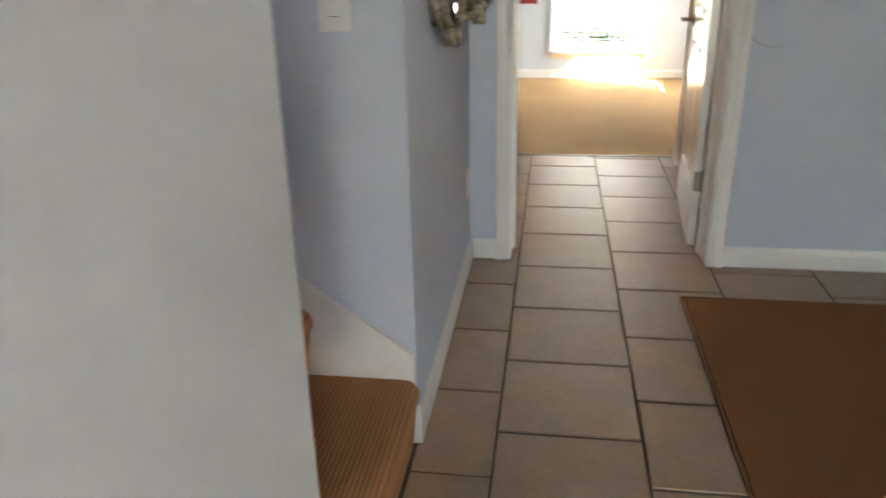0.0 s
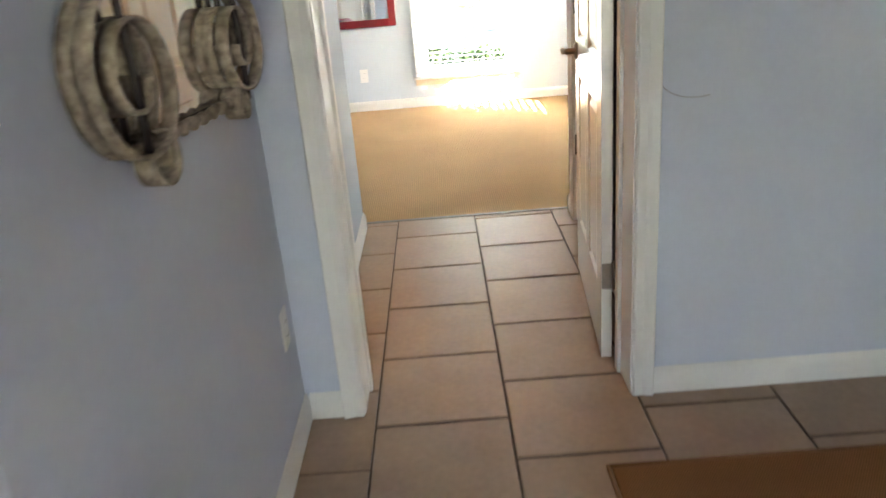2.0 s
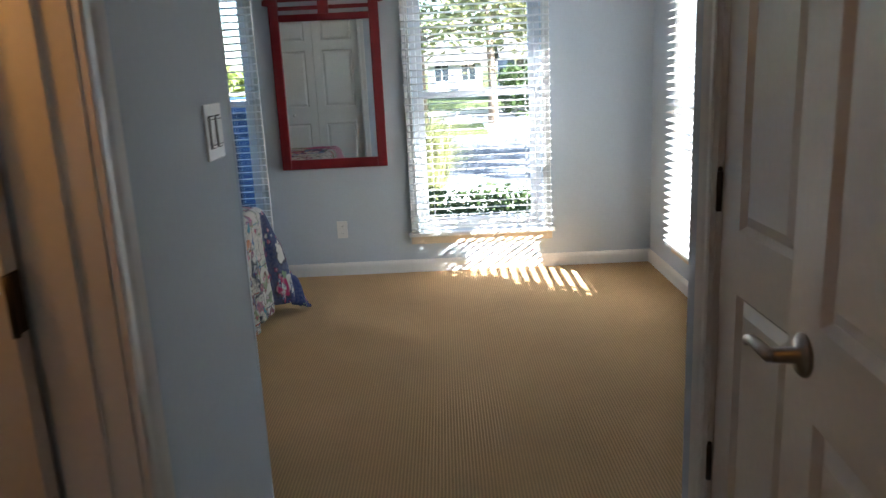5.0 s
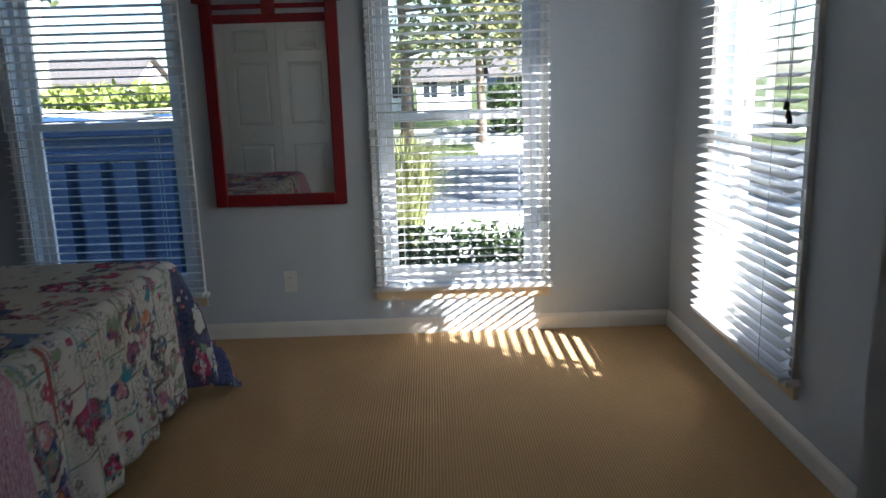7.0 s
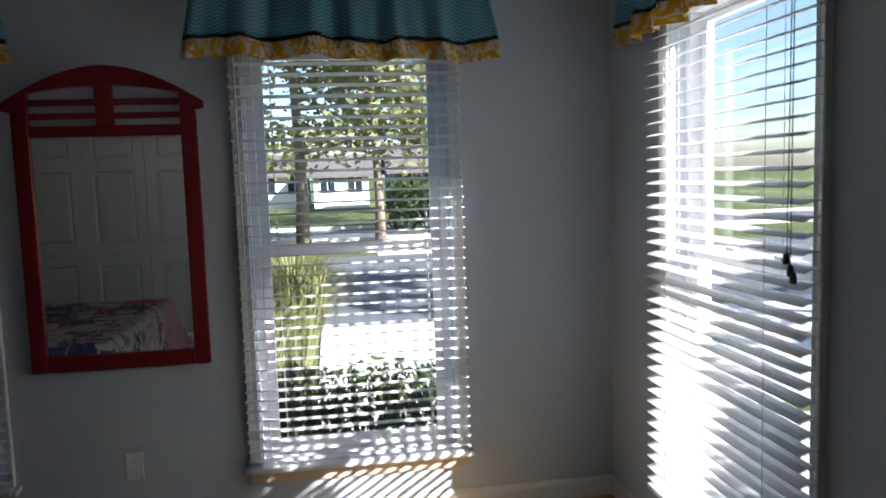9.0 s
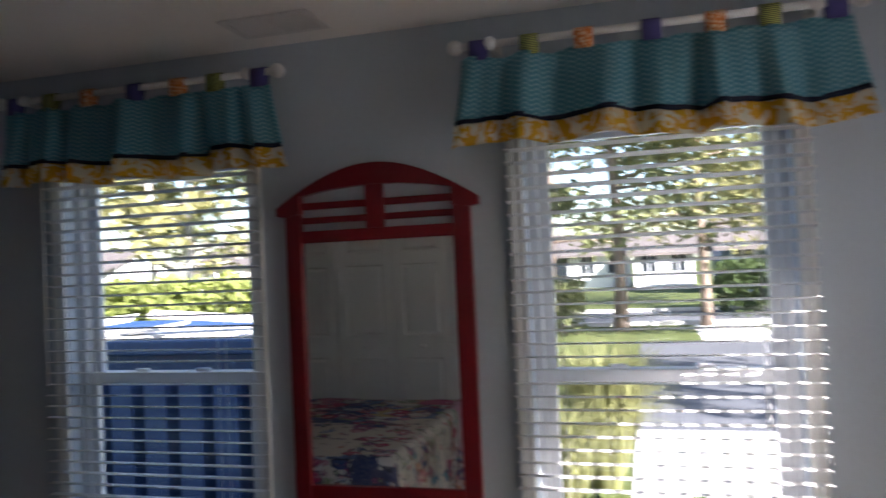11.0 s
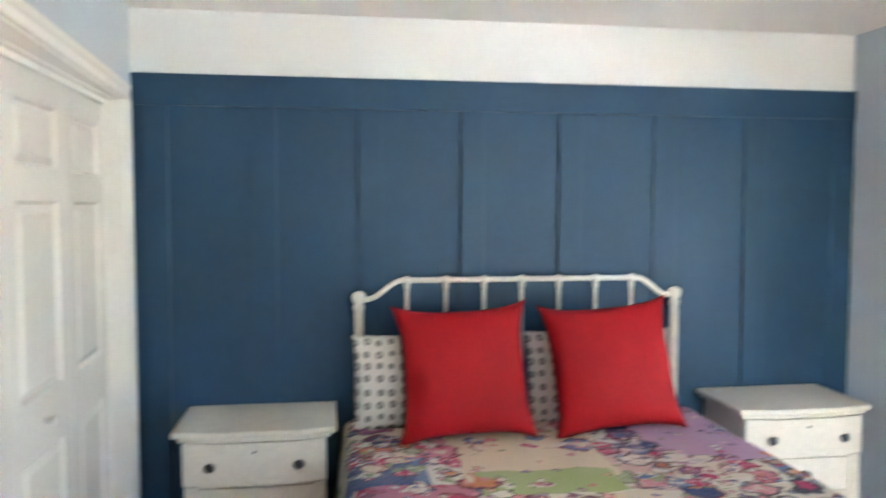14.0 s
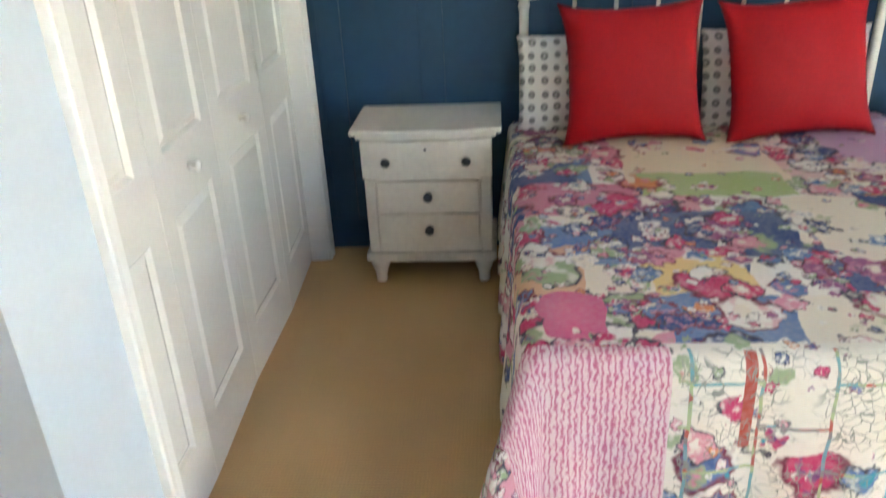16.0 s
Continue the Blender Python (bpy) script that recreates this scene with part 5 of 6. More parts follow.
def plate(label, m, kind, w=0.072, h=0.118):
    """Local x across, z up, the plate's face towards -y."""
    ob = empty({"outlet": "wall_outlet"}.get(kind, "light_switch"), label, "outlet" if kind == "outlet" else "light switch", m=m)
    boxes("plate", PLASTIC, ob, (-w / 2, -0.006, -h / 2, w / 2, -0.0005, h / 2), bev=0.003)
    if kind == "outlet":
        for z in (0.022, -0.022):
            boxes("socket", PLASTIC, ob, (-0.016, -0.008, z - 0.014, 0.016, -0.0061, z + 0.014), bev=0.002)
            boxes("slot", SLOT, ob, (-0.007, -0.0085, z - 0.004, -0.005, -0.0081, z + 0.005), (0.005, -0.0085, z - 0.004, 0.007, -0.0081, z + 0.005))
    else:
        for x in ((0,) if kind == "single" else (-0.023, 0.023)):
            boxes("bezel", SLOT if kind == "double" else PLASTIC, ob, (x - 0.0172, -0.0068, -0.0345, x + 0.0172, -0.0061, 0.0345))
            boxes("rocker", PLASTIC, ob, (x - 0.0155, -0.0105, -0.032, x + 0.0155, -0.0069, 0.032), bev=0.002)
            for sz in (0.02675, -0.02675):
                boxes("seam", SLOT, ob, (x - 0.012, -0.0112, sz - 0.0008, x + 0.012, -0.0106, sz + 0.0008))
    return ob


plate("white wall outlet below the red mirror", pose(-0.524, N, 0.323), "outlet")
plate("white wall outlet on the hall wall", pose(HX, 3.875, 0.38, 0, 0, 90), "outlet")
plate("white dimmer switch on the stair wall", pose(-0.501, SY1, 1.18), "single", 0.076, 0.122)
plate("white double rocker switch on the passage wall", pose(VL, 5.555, 1.25, 0, 0, 90), "double", 0.118, 0.118)

# ceiling vent
vent = empty("ceiling_vent", "white ceiling air register, half its louvres turned over a dark backing", "vent", m=pose(-0.79, 8.725, H))
VM = mat("vent_white", (0.72, 0.71, 0.69), 0.5, vary=0.05)
boxes("frame", VM, vent, (-0.165, -0.10, -0.008, 0.165, -0.075, -0.0005), (-0.165, 0.075, -0.008, 0.165, 0.10, -0.0005), (-0.165, -0.075, -0.008, -0.14, 0.075, -0.0005), (0.14, -0.075, -0.008, 0.165, 0.075, -0.0005), (-0.004, -0.075, -0.008, 0.004, 0.075, -0.0005), bev=0.002)
# dark sheet stands in for the shade inside the duct
boxes("backing", SLOT, vent, (-0.14, -0.075, -0.002, 0.14, 0.075, -0.0006))
for k in range(13):
    y = -0.069 + 0.0115 * k
    boxes("slat", VM, vent, (-0.139, -0.0056, -0.0005, -0.005, 0.0056, 0.0005), m=pose(0, y, -0.005, 4, 0, 0))
    boxes("slat", VM, vent, (0.005, -0.0050, -0.0005, 0.139, 0.0050, 0.0005), m=pose(0, y, -0.005, -55, 0, 0))

# a thin arc-shaped scuff on the wall beside the doorway
SCUFF = mat("dark_scuff", (0.36, 0.34, 0.34), 0.9, vary=0.2)
bm = bmesh.new()
ring_tube(bm, [(0.735 + 0.105 * (1 - math.cos(a)), DOOR_Y0 - 0.0005, 0.985 - 0.068 * math.sin(a)) for a in [k * 0.16 for k in range(13)]], 0.0012, 5)
struct(part("wall_scuff", bm, SCUFF), "thin dark arc scuffed into the hall wall", "scuff")

# ---- scroll mirror in the hall ----
CARVED = mat("weathered_banded_metal", (0.42, 0.35, 0.26), 0.6, 0.0, vary=0.4, scale=14, fine=60, bump=0.4, bump_scale=60, dist=0.004, dark=(0.09, 0.065, 0.045))
IRONROD = mat("dark_iron_rod", (0.05, 0.04, 0.035), 0.5, 0.5, vary=0.3)
im = empty("scroll_mirror", "hall mirror framed by weathered brown metal band scrolls", "mirror", m=pose(HX, 3.06, 0, 0, 0, -7) @ pose(0, -3.06, 0))


def band_scroll(cy, cz, r0, r1, turns, a0, s, x0, x1):
    """A flat metal band of that width, rolled up into a scroll in the plane of the wall."""
    def fn(u, v):
        a = a0 + s * turns * math.tau * u
        r = r0 + (r1 - r0) * u ** 1.35
        return (x0 + (x1 - x0) * v + 0.002 * math.sin(7 * u), cy + r * math.cos(a), cz + r * math.sin(a))
    return sheet(fn, int(34 * turns), 2, 0.006, lambda u, v: (u, v))


for cy, cz, r, s in ((3.085, 1.20, 0.130, 1), (3.50, 1.20, 0.100, -1), (3.085, 1.66, 0.130, -1), (3.50, 1.66, 0.100, 1)):
    low = cz < 1.4
    a0 = math.pi / 2 if low else -math.pi / 2
    part("scroll", band_scroll(cy, cz, r, 0.030, 1.75, a0, s, 0.014, 0.036), CARVED, im, "weathered band scroll", fix=False)
    part("scroll", band_scroll(cy, cz, r + 0.003, 0.026, 1.75, a0, s, 0.041, 0.066), CARVED, im, "weathered band scroll", fix=False)
    inward, small = (0.035, 0.046) if cy < 3.4 else (-0.02, 0.034)
    drop = r + small - (0.045 if cy < 3.4 else 0.022)
    part("curl", band_scroll(cy + inward, cz - (drop if low else -drop), small, 0.014, 1.4, a0, -s, 0.020, 0.058), CARVED, im, "small weathered curl", fix=False)
for y in (3.07, 3.50):
    for dx, dy in ((0.026, 0.0), (0.052, 0.012)):
        bm = bmesh.new()
        ring_tube(bm, [(dx, y + dy + 0.004 * math.sin(k * 1.1), 1.09 + 0.068 * k) for k in range(11)], 0.0065, 8)
        part("side_rod", bm, IRONROD, im, "thin dark iron rod")
for z in (1.092, 1.768):
    bm = bmesh.new()
    ring_tube(bm, [(0.030, 3.062 + 0.0428 * k, z + 0.003 * math.sin(k * 1.7)) for k in range(11)], 0.010, 8)
    for k in range(1, 10):
        ball(bm, (0.036, 3.062 + 0.0428 * k, z), 0.0125, 8)
    part("cross_bar", bm, CARVED, im)
boxes("glass", MIRROR, im, (0.012, 3.06, 1.10, 0.018, 3.49, 1.76))
boxes("backboard", DARKMETAL, im, (0.0005, 3.05, 1.09, 0.0115, 3.498, 1.77))

# ---- outdoors ----
GRASS = mat("lawn_grass", (0.095, 0.115, 0.040), 0.95, vary=0.45, scale=0.5, fine=9, bump=0.6, bump_scale=25, dist=0.05, spec=0.1)
CONC = mat("pale_concrete", (0.60, 0.58, 0.55), 0.9, vary=0.12, scale=0.8, fine=18, bump=0.2, bump_scale=60)
ASPH = mat("grey_asphalt", (0.085, 0.088, 0.10), 0.9, vary=0.2, scale=0.6, fine=30, bump=0.3, bump_scale=90)
BARK = mat("pine_bark", (0.20, 0.15, 0.115), 0.95, vary=0.35, scale=3, fine=18, bump=0.8, bump_scale=14, dist=0.04)
BARKW = mat("pale_bark", (0.46, 0.43, 0.38), 0.9, vary=0.3, scale=3, fine=18, bump=0.6, bump_scale=14, dist=0.03)
BLUE = mat("blue_painted_steel", (0.022, 0.055, 0.15), 0.5, vary=0.2, scale=2, fine=15, bump=0.1, bump_scale=30)
BOARD = mat("pale_scrap_board", (0.55, 0.53, 0.50), 0.8, vary=0.2)
SIDING = mat("white_siding", (0.74, 0.74, 0.72), 0.7, vary=0.05, scale=1)
SIDEBLUE = mat("slate_blue_siding", (0.06, 0.09, 0.16), 0.7, vary=0.1, scale=1)
SHINGLE = mat("grey_shingle_roof", (0.11, 0.095, 0.09), 0.9, vary=0.2, scale=2)
WINDARK = mat("dark_window_glass", (0.02, 0.025, 0.03), 0.1, vary=0.2, bump=0.0)


def leaf_mat(name, color, sat=0.3):
    m = mat(name, color, 0.7, vary=sat, scale=0.6, fine=5, bump=0.0, spec=0.2)
    b = m.node_tree.nodes["Principled BSDF"]
    n, l = m.node_tree.nodes, m.node_tree.links
    g, hs, mr = n.new("ShaderNodeNewGeometry"), n.new("ShaderNodeHueSaturation"), n.new("ShaderNodeMapRange")
    mr.inputs["To Min"].default_value, mr.inputs["To Max"].default_value = 0.6, 1.5
    l.new(g.outputs["Random Per Island"], mr.inputs["Value"])
    l.new(mr.outputs[0], hs.inputs["Value"])
    l.new(b.inputs["Base Color"].links[0].from_socket, hs.inputs["Color"])
    l.new(hs.outputs[0], b.inputs["Base Color"])
    b.inputs["Transmission Weight"].default_value = 0.0
    tr, ad = n.new("ShaderNodeBsdfTranslucent"), n.new("ShaderNodeMixShader")
    l.new(hs.outputs[0], tr.inputs[0])
    ad.inputs[0].default_value = 0.4
    l.new(b.outputs[0], ad.inputs[1])
    l.new(tr.outputs[0], ad.inputs[2])
    l.new(ad.outputs[0], n["Material Output"].inputs[0])
    return m


LEAF_Y = leaf_mat("yellow_green_leaves", (0.27, 0.26, 0.11))
LEAF_G = leaf_mat("pine_green_leaves", (0.165, 0.18, 0.08))
LEAF_D = leaf_mat("dark_hedge_leaves", (0.05, 0.075, 0.025))
LEAF_H = leaf_mat("lime_hedge_leaves", (0.26, 0.30, 0.085))
STRAW = leaf_mat("straw_grass_blades", (0.23, 0.235, 0.10))

bm = bmesh.new()
R = 400
box(bm, -R, -R, GROUND - 0.3, R, R, GROUND)
struct(part("ground", bm, GRASS), "sunlit lawn around the house", "lawn")
struct(boxes("driveway", CONC, None, (0.16, 11.3, GROUND - 0.1, 9.0, 15.5, GROUND + 0.012), (1.5, 24.4, GROUND - 0.1, 3.2, 29.0, GROUND + 0.010)), "sunlit pale concrete driveway", "driveway")
struct(boxes("road", ASPH, None, (-60, 29.2, GROUND - 0.1, 60, 34.5, GROUND + 0.006), (0.1, 15.5, GROUND - 0.1, 30.0, 24.4, GROUND + 0.008)), "grey asphalt road and parking apron", "road")
struct(boxes("kerb", CONC, None, (-60, 29.0, GROUND - 0.1, 60, 29.2, GROUND + 0.12), (-60, 34.5, GROUND - 0.1, 60, 34.7, GROUND + 0.12)), "concrete kerb along the road", "kerb")
# unseen slab, added as a bright reflector below window 3
struct(boxes("patio", CONC, None, (2.0, 5.0, GROUND - 0.1, 8.0, 11.0, GROUND + 0.01)), "unseen pale patio slab added to bounce sun into window 3", "patio")


def cards(points, size, rnd, flat=0.5, slim=1.0):
    """Many small leaves, each its own quad, joined into one mesh."""
    vs, fs = [], []
    for p in points:
        s = size * rnd.uniform(0.6, 1.3)
        a = Vector((rnd.uniform(-1, 1), rnd.uniform(-1, 1), rnd.uniform(-flat, flat))).normalized()
        b = a.cross(Vector((rnd.uniform(-1, 1), rnd.uniform(-1, 1), rnd.uniform(-1, 1)))).normalized()
        k = len(vs)
        vs += [p - a * s, p + b * s * 0.45 * slim, p + a * s, p - b * s * 0.45 * slim]
        fs.append((k, k + 1, k + 2, k + 3))
    return vs, fs


def leaf_mesh(name, vs, fs, mt, parent, label=""):
    me = bpy.data.meshes.new(name)
    me.from_pydata([tuple(v) for v in vs], [], fs)
    me.materials.append(mt)
    ob = new(name, me)
    ob.parent = parent
    if label:
        ob["label"] = label
    return ob


def tree(x, y, h, r, crown0, bark, leaf, seed, label, n=1700, trunk_r=0.22, size=0.26):
    rnd = random.Random(seed)
    ob = empty("tree", label, "tree", "street trees", pose(x, y, GROUND))
    bm = bmesh.new()
    k = 9
    pts = [(0.25 * math.sin(i * 0.9 + seed) * i / k, 0.2 * math.cos(i * 1.3 + seed) * i / k, h * i / k - 0.05) for i in range(k + 1)]
    ring_tube(bm, pts, trunk_r, 9, radii=[trunk_r * (1.35 if i == 0 else 1.05 - 0.9 * i / k) for i in range(k + 1)])
    part("trunk", bm, bark, ob)
    tips = []
    for i in range(14):
        z = crown0 + (h * 0.95 - crown0) * (i + rnd.random()) / 14
        a = rnd.uniform(0, math.tau)
        ln = r * rnd.uniform(0.55, 1.0) * (1.0 - 0.55 * max(0, (z - crown0) / (h - crown0)))
        f = z / h * k
        i0 = min(int(f), k - 1)
        s = Vector(pts[i0]).lerp(Vector(pts[i0 + 1]), f - i0)
        mid = s + Vector((math.cos(a) * ln * 0.5, math.sin(a) * ln * 0.5, ln * rnd.uniform(0.0, 0.22)))
        e = s + Vector((math.cos(a) * ln, math.sin(a) * ln, ln * rnd.uniform(-0.05, 0.32)))
        bm = bmesh.new()
        ring_tube(bm, [s, mid, e], 0.05, 6, radii=[trunk_r * 0.32, trunk_r * 0.18, 0.015])
        part("limb", bm, bark, ob)
        for q in (0.4, 0.6, 0.8, 1.0):
            tips.append((s.lerp(mid, q * 2) if q < 0.5 else mid.lerp(e, q * 2 - 1)) + Vector((rnd.uniform(-.5, .5), rnd.uniform(-.5, .5), rnd.uniform(-.2, .4))))
    ps = []
    for _ in range(n):
        c = rnd.choice(tips)
        d = Vector((rnd.gauss(0, 1), rnd.gauss(0, 1), rnd.gauss(0, 0.55))) * r * 0.15
        ps.append(c + d)
    vs, fs = cards(ps, size, rnd)
    leaf_mesh("crown", vs, fs, leaf, ob)
    return ob


tree(-0.45, 27.6, 13.0, 4.6, 2.6, BARK, LEAF_G, 1, "tall pine with a bare lower trunk on the lawn", 5200, 0.17, 0.15)
tree(1.85, 28.7, 11.0, 4.2, 2.3, BARK, LEAF_Y, 2, "yellow-green tree beside the road", 5200, 0.14, 0.15)
tree(4.6, 24.5, 9.0, 3.6, 2.6, BARK, LEAF_Y, 3, "yellow-green tree on the lawn", 4600, 0.12, 0.14)
tree(-3.4, 36.0, 12.0, 4.5, 2.6, BARK, LEAF_G, 4, "pine beyond the road", 2000, 0.24)
tree(6.5, 37.0, 12.0, 4.8, 3.0, BARK, LEAF_G, 5, "dark pine beyond the road", 2000, 0.24)
tree(-13.7, 25.5, 8.0, 2.6, 3.0, BARKW, LEAF_Y, 6, "slender tree with a pale sunlit trunk", 900, 0.17)
tree(-10.7, 27.0, 12.0, 3.2, 4.5, BARKW, LEAF_G, 10, "tall tree with a stout pale trunk behind the hedge", 1500, 0.27)
tree(-17.5, 33.0, 8.5, 3.4, 2.4, BARKW, LEAF_Y, 7, "thin yellow-green tree behind the hedge", 800, 0.2)
tree(-22.0, 40.0, 9.0, 3.5, 2.4, BARK, LEAF_G, 8, "distant tree behind the hedge", 900, 0.2)
tree(13.0, 9.5, 9.0, 3.6, 2.0, BARK, LEAF_G, 9, "tree beyond the patio", 1500, 0.2)


def bush(name, x0, y0, x1, y1, z1, leaf, n, size, seed, label, category, lump=0.12):
    rnd = random.Random(seed)
    ob = empty(name, label, category, m=pose(0, 0, 0))
    bm = bmesh.new()
    nx = max(2, int((x1 - x0) / 0.35))
    for k in range(nx):
        cx = x0 + (k + 0.5) * (x1 - x0) / nx
        ring_tube(bm, [(cx, (y0 + y1) / 2, GROUND - 0.05), (cx + 0.05, (y0 + y1) / 2 + 0.05, z1 - 0.15)], 0.02, 6)
    part("stems", bm, BARK, ob)
    ps = []
    for _ in range(n):
        x, y = rnd.uniform(x0, x1), rnd.uniform(y0, y1)
        hh = z1 + lump * noise.noise(Vector((x * 2.2, y * 2.2, seed)))
        z = GROUND + (hh - GROUND) * (1 - abs(rnd.gauss(0, 0.30))) if rnd.random() < 0.7 else rnd.uniform(GROUND, hh)
        ex = min(x - x0, x1 - x, y - y0, y1 - y)
        z = min(z, hh - max(0, 0.12 - ex) * 1.2)
        ps.append(Vector((x, y, z)))
    vs, fs = cards(ps, size, rnd, 1.0)
    leaf_mesh("foliage", vs, fs, leaf, ob)
    return ob


bush("hedge", -0.75, 9.55, 2.2, 10.5, 0.33, LEAF_D, 9000, 0.032, 11, "low clipped dark hedge under the street window", "hedge", 0.10)
bush("hedge", -24.0, 23.0, -4.4, 24.3, 1.45, LEAF_H, 9000, 0.16, 12, "tall lime-green hedge across the street side", "hedge", 0.35)
# second-last of these by window 3 terms: see its label
# the one at x 2.7 is an unseen blocker that trims the sun patch
bush("shrub", 2.7, 5.3, 3.3, 6.59, 2.15, LEAF_D, 8000, 0.05, 13, "unseen dense shrub added to block part of the sun at window 3", "shrub", 0.3)
bush("shrub", 2.6, 31.0, 5.4, 36.0, 1.2, LEAF_D, 2500, 0.16, 14, "dark shrubs before the far houses", "shrub", 0.5)
bush("shrub", -4.6, 26.0, -1.4, 28.0, 0.9, LEAF_G, 2500, 0.12, 15, "green shrubs on the lawn", "shrub", 0.4)


def tuft(x, y, r, h, n, seed, label):
    rnd = random.Random(seed)
    vs, fs = [], []
    for _ in range(n):
        a, d = rnd.uniform(0, math.tau), rnd.uniform(0, 1)
        lean_ = rnd.uniform(0.2, 1.0) * r
        ca, sa = math.cos(a), math.sin(a)
        hh = h * rnd.uniform(0.6, 1.1)
        base = Vector((ca * 0.12 * d, sa * 0.12 * d, 0))
        mid = base + Vector((ca * lean_ * 0.4, sa * lean_ * 0.4, hh * 0.75))
        tip = base + Vector((ca * lean_, sa * lean_, hh * rnd.uniform(0.7, 1.0)))
        w = Vector((-sa, ca, 0)) * 0.010
        k = len(vs)
        vs += [base - w, base + w, mid + w * 0.8, mid - w * 0.8, tip]
        fs += [(k, k + 1, k + 2, k + 3), (k + 3, k + 2, k + 4)]
    me = bpy.data.meshes.new("ornamental_grass")
    me.from_pydata([tuple(v) for v in vs], [], fs)
    me.materials.append(STRAW)
    ob = new("ornamental_grass", me)
    ob.matrix_basis = pose(x, y, GROUND)
    return tagged(ob, label, "ornamental grass")


tuft(-0.05, 13.2, 0.75, 1.35, 1400, 21, "tall clump of pale ornamental grass on the lawn")
tuft(-0.35, 12.2, 0.6, 0.95, 900, 22, "clump of yellowing ornamental grass by the driveway")
tuft(-1.3, 14.2, 0.8, 1.2, 900, 23, "tall clump of pale ornamental grass behind")


def dumpster():
    ob = empty("dumpster", "open blue ribbed steel dumpster heaped with pale scrap", "dumpster", m=pose(-4.1, 12.3, GROUND))
    hw, hd, top = 2.9, 1.05, 1.56
    boxes("body", BLUE, ob, (-hw, -hd, 0.06, hw, -hd + 0.05, top), (-hw, hd - 0.05, 0.06, hw, hd, top), (-hw, -hd + 0.05, 0.06, -hw + 0.05, hd - 0.05, top), (hw - 0.05, -hd + 0.05, 0.06, hw, hd - 0.05, top), (-hw, -hd, 0.03, hw, hd, 0.059), bev=0.006)
    boxes("rim", BLUE, ob, (-hw - 0.05, -hd - 0.09, top - 0.09, hw + 0.05, -hd - 0.001, top + 0.02), (-hw - 0.05, hd + 0.001, top - 0.09, hw + 0.05, hd + 0.07, top + 0.02), bev=0.015)
    boxes("belt_rail", BLUE, ob, (-hw, -hd - 0.06, top - 0.29, hw, -hd - 0.001, top - 0.20), bev=0.012)
    for k in range(20):
        x = -hw + 0.15 + k * 0.288
        bm = bmesh.new()
        a, b = 0.106, 0.090
        extrude_outline(bm, [(-a, 0), (-b, -0.13), (b, -0.13), (a, 0)], Matrix.Translation((x, -hd - 0.001, 0.065)), top - 0.365)
        part("rib", bm, BLUE, ob)
    for s in (-1, 1):
        boxes("skid", DARKMETAL, ob, (-hw + 0.1, s * 0.6 - 0.06, 0.0, hw - 0.1, s * 0.6 + 0.06, 0.03), bev=0.005)
    rnd = random.Random(31)
    for k in range(12):
        boxes("scrap_board", BOARD, ob, (-0.7, -0.12, -0.012, 0.7, 0.12, 0.012), m=pose(rnd.uniform(-2.2, 2.2), rnd.uniform(-0.6, 0.6), top - 0.02 + rnd.uniform(0.0, 0.10), rnd.uniform(-10, 10), rnd.uniform(-6, 6), rnd.uniform(-40, 40)), label="pale scrap board")
    boxes("load", BOARD, ob, (-hw + 0.06, -hd + 0.06, 0.17, hw - 0.06, hd - 0.06, top - 0.06), label="pale scrap load")
    return ob


dumpster()


def house(x, y, w, d, h, roof_h, wall_mt, label, cols, turn=0.0, door=True):
    ob = empty("house", label, "house", m=pose(x, y, GROUND, 0, 0, turn))
    boxes("wall", wall_mt, ob, (-w / 2, 0, 0, w / 2, d, h))
    bm = bmesh.new()
    e = 0.45
    extrude_outline(bm, [(-e, h - 0.1), (d / 2, h + roof_h), (d + e, h - 0.1), (d + e, h + 0.06), (d / 2, h + roof_h + 0.18), (-e, h + 0.06)], Matrix(((0, 0, 1, -w / 2 - e), (1, 0, 0, 0), (0, 1, 0, 0), (0, 0, 0, 1))), w + 2 * e)
    part("roof", bm, SHINGLE, ob)
    bm = bmesh.new()
    for xx in (-w / 2, w / 2 - 0.1):
        extrude_outline(bm, [(0, h), (d, h), (d / 2, h + roof_h)], Matrix(((0, 0, 1, xx), (1, 0, 0, 0), (0, 1, 0, 0), (0, 0, 0, 1))), 0.1)
    part("gable", bm, wall_mt, ob)
    for c in range(cols):
        cx = -w / 2 + w * (c + 0.5) / cols
        if door and c == cols // 2:
            boxes("door", WINDARK, ob, (cx - 0.5, -0.05, 0.1, cx + 0.5, -0.001, 2.1), bev=0.01)
            continue
        wd = boxes("window", VINYL, ob, (cx - 0.55, -0.06, 0.9, cx + 0.55, -0.001, 2.2), bev=0.01)
        boxes("pane", WINDARK, wd, (cx - 0.46, -0.07, 0.98, cx - 0.03, -0.061, 2.12), (cx + 0.03, -0.07, 0.98, cx + 0.46, -0.061, 2.12))
    return ob


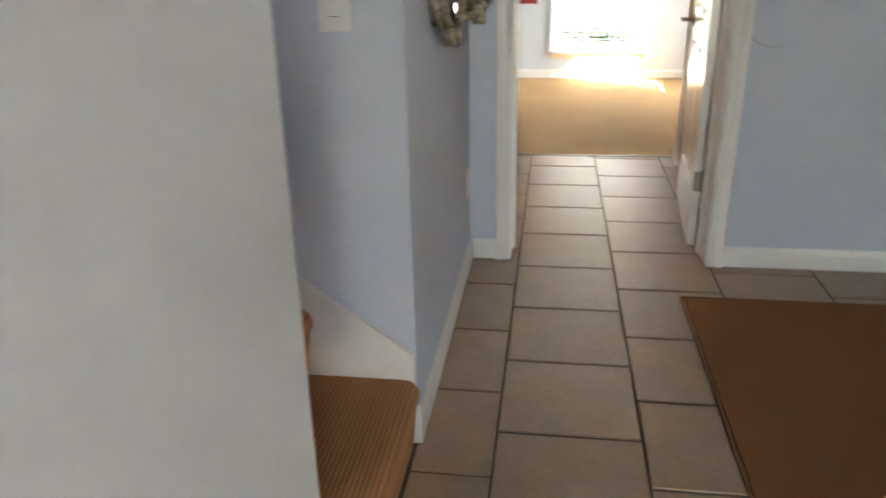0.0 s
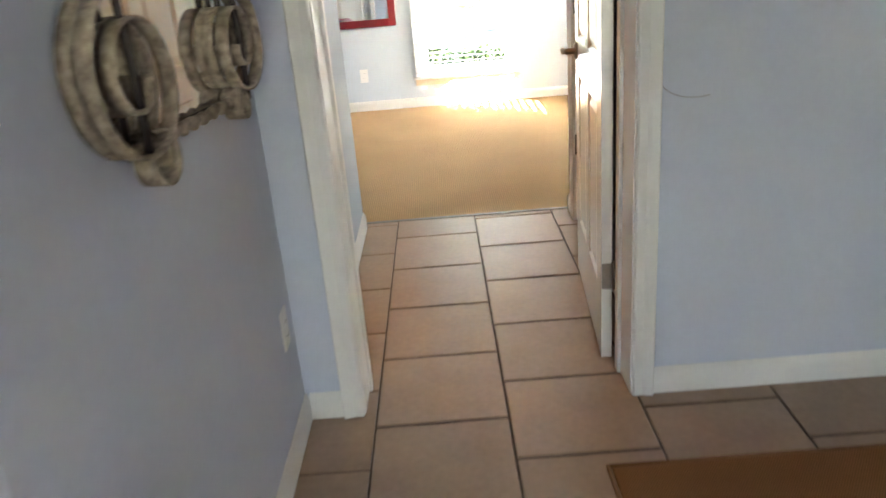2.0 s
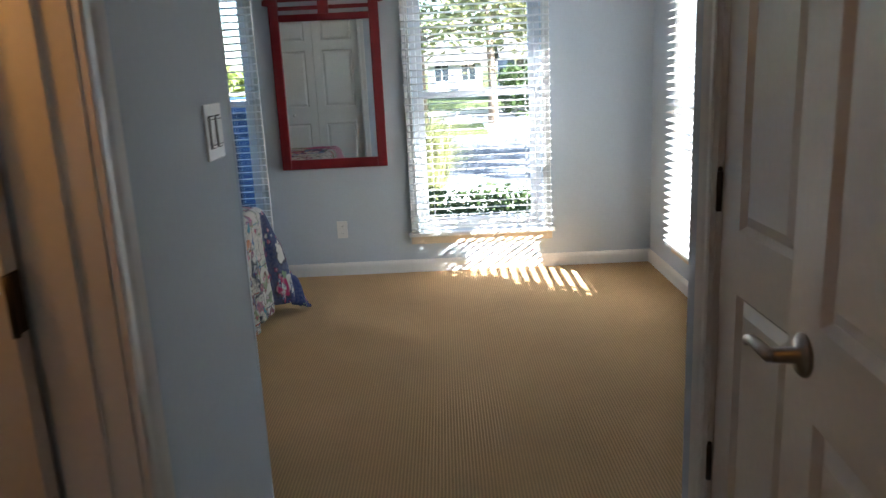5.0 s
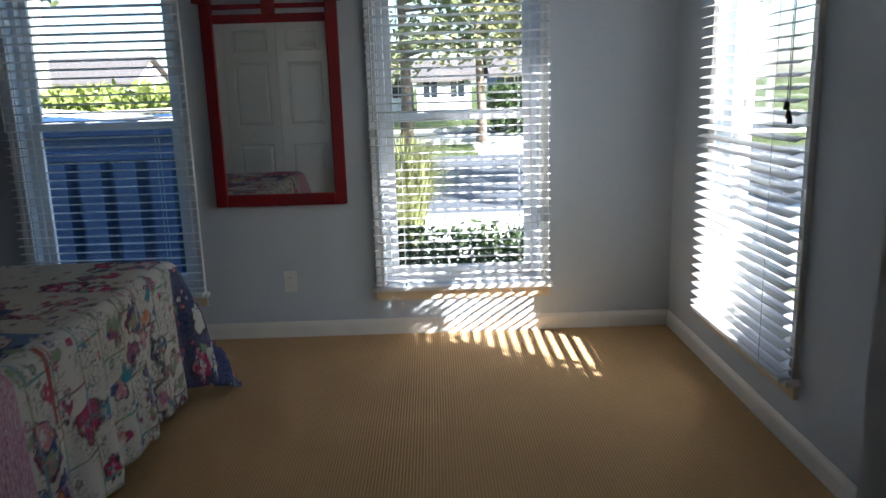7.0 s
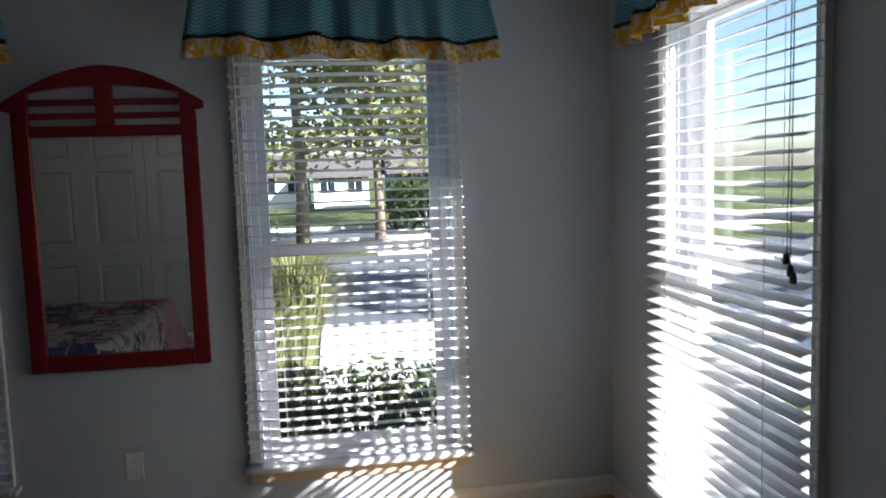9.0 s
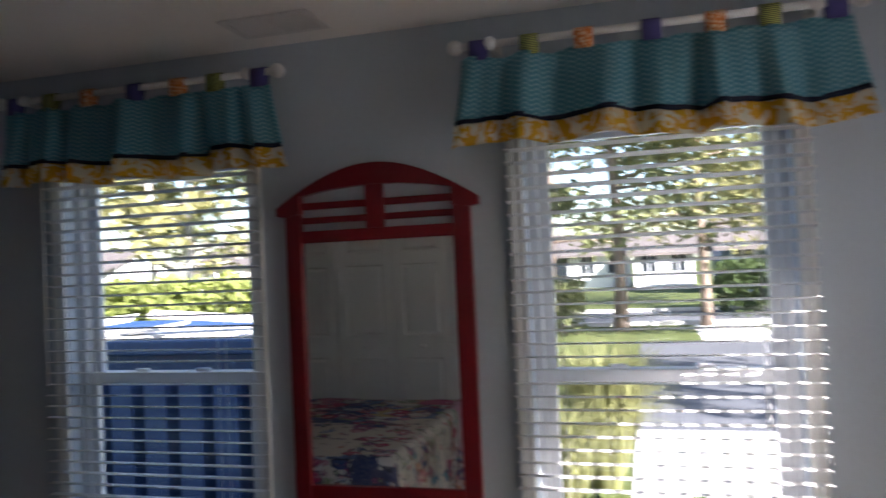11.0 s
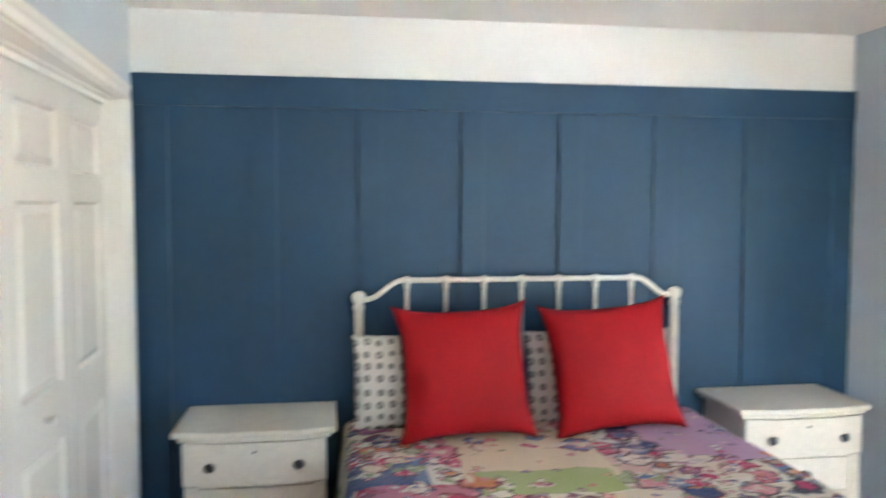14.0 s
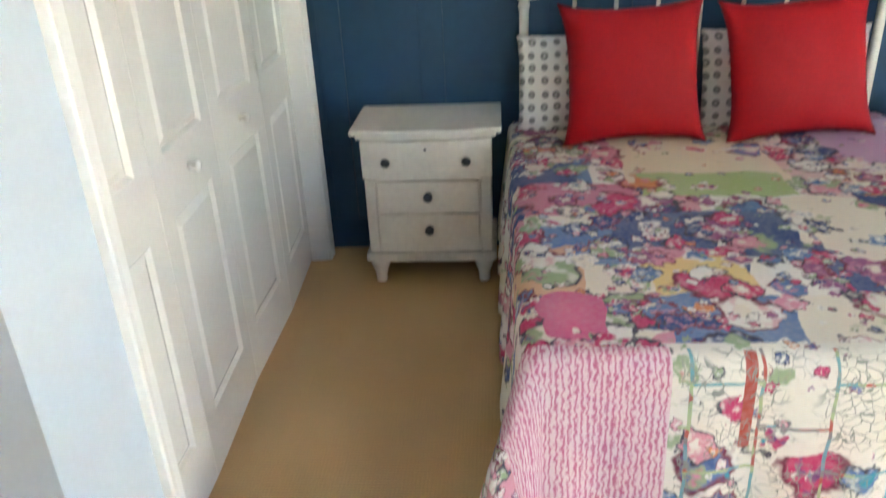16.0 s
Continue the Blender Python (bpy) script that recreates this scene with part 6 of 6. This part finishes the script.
house(-5.5, 58.0, 9.0, 7.0, 2.2, 1.4, SIDING, "white far house with a grey roof", 5)
house(1.2, 56.0, 3.6, 7.0, 2.1, 1.3, SIDING, "white gabled house wing beyond the trees", 2, 0, False)
house(8.6, 46.0, 9.5, 7.0, 2.2, 1.5, SIDEBLUE, "slate blue far house behind the trees", 5)
SIDETAN = mat("pale_pink_siding", (0.62, 0.55, 0.52), 0.8, vary=0.1, scale=1.0)
house(-28.0, 60.0, 14.0, 8.0, 2.6, 1.8, SIDETAN, "pale pinkish far house behind the hedge", 6)
house(-48.0, 58.0, 12.0, 8.0, 2.6, 1.8, SIDING, "pale far house further along the street", 5)
house(17.0, 12.0, 9.0, 8.0, 3.0, 2.2, SIDING, "pale neighbour house beyond the patio", 4, -90)

# ---- floor tiles ----
tile_floor = empty("tile_floor", "tan ceramic floor tiles laid in staggered rows with dark joints", "tile floor", kind="structure")


def cut_tile(x0, y0, x1, y1):
    b = bmesh.new()
    box(b, x0, y0, -0.006, x1, y1, 0.0)
    return part("tile", b, TILE, tile_floor, fix=False)


for c in range(-1, 5):
    cx = 0.081 + TP * c
    off = 0.0 if c % 2 == 0 else TP / 2
    for r in range(-10, 10):
        cy = 2.897 + TP * 0.993 * r + off
        x0, x1 = cx - TP / 2 + TG / 2, cx + TP / 2 - TG / 2
        y0, y1 = cy - TP / 2 + TG, cy + TP / 2 - TG
        lx, rx = (HX, HR) if cy < DOOR_Y0 else (VL - 0.1, VR)
        if y0 < DOOR_Y0 < y1:
            lx, rx = HX, HR
        if y1 < -1.3 or y0 > CY - 0.02 or x1 < lx or x0 > rx - 0.01:
            continue
        if y0 < DOOR_Y0 < y1 and (x0 > DX1 or x1 < DX0 - 0.2):
            if cy >= DOOR_Y0:
                lx, rx = HX, HR
            y1 = DOOR_Y0 + 0.05
            cut_tile(max(x0, lx), y0, min(x1, rx), y1)
            continue
        if x0 >= lx and x1 <= rx and y1 <= CY:
            shared("tile", tile_me, tile_floor, pose(cx, cy, 0))
        else:
            cut_tile(max(x0, lx), y0, min(x1, rx), min(y1, CY))
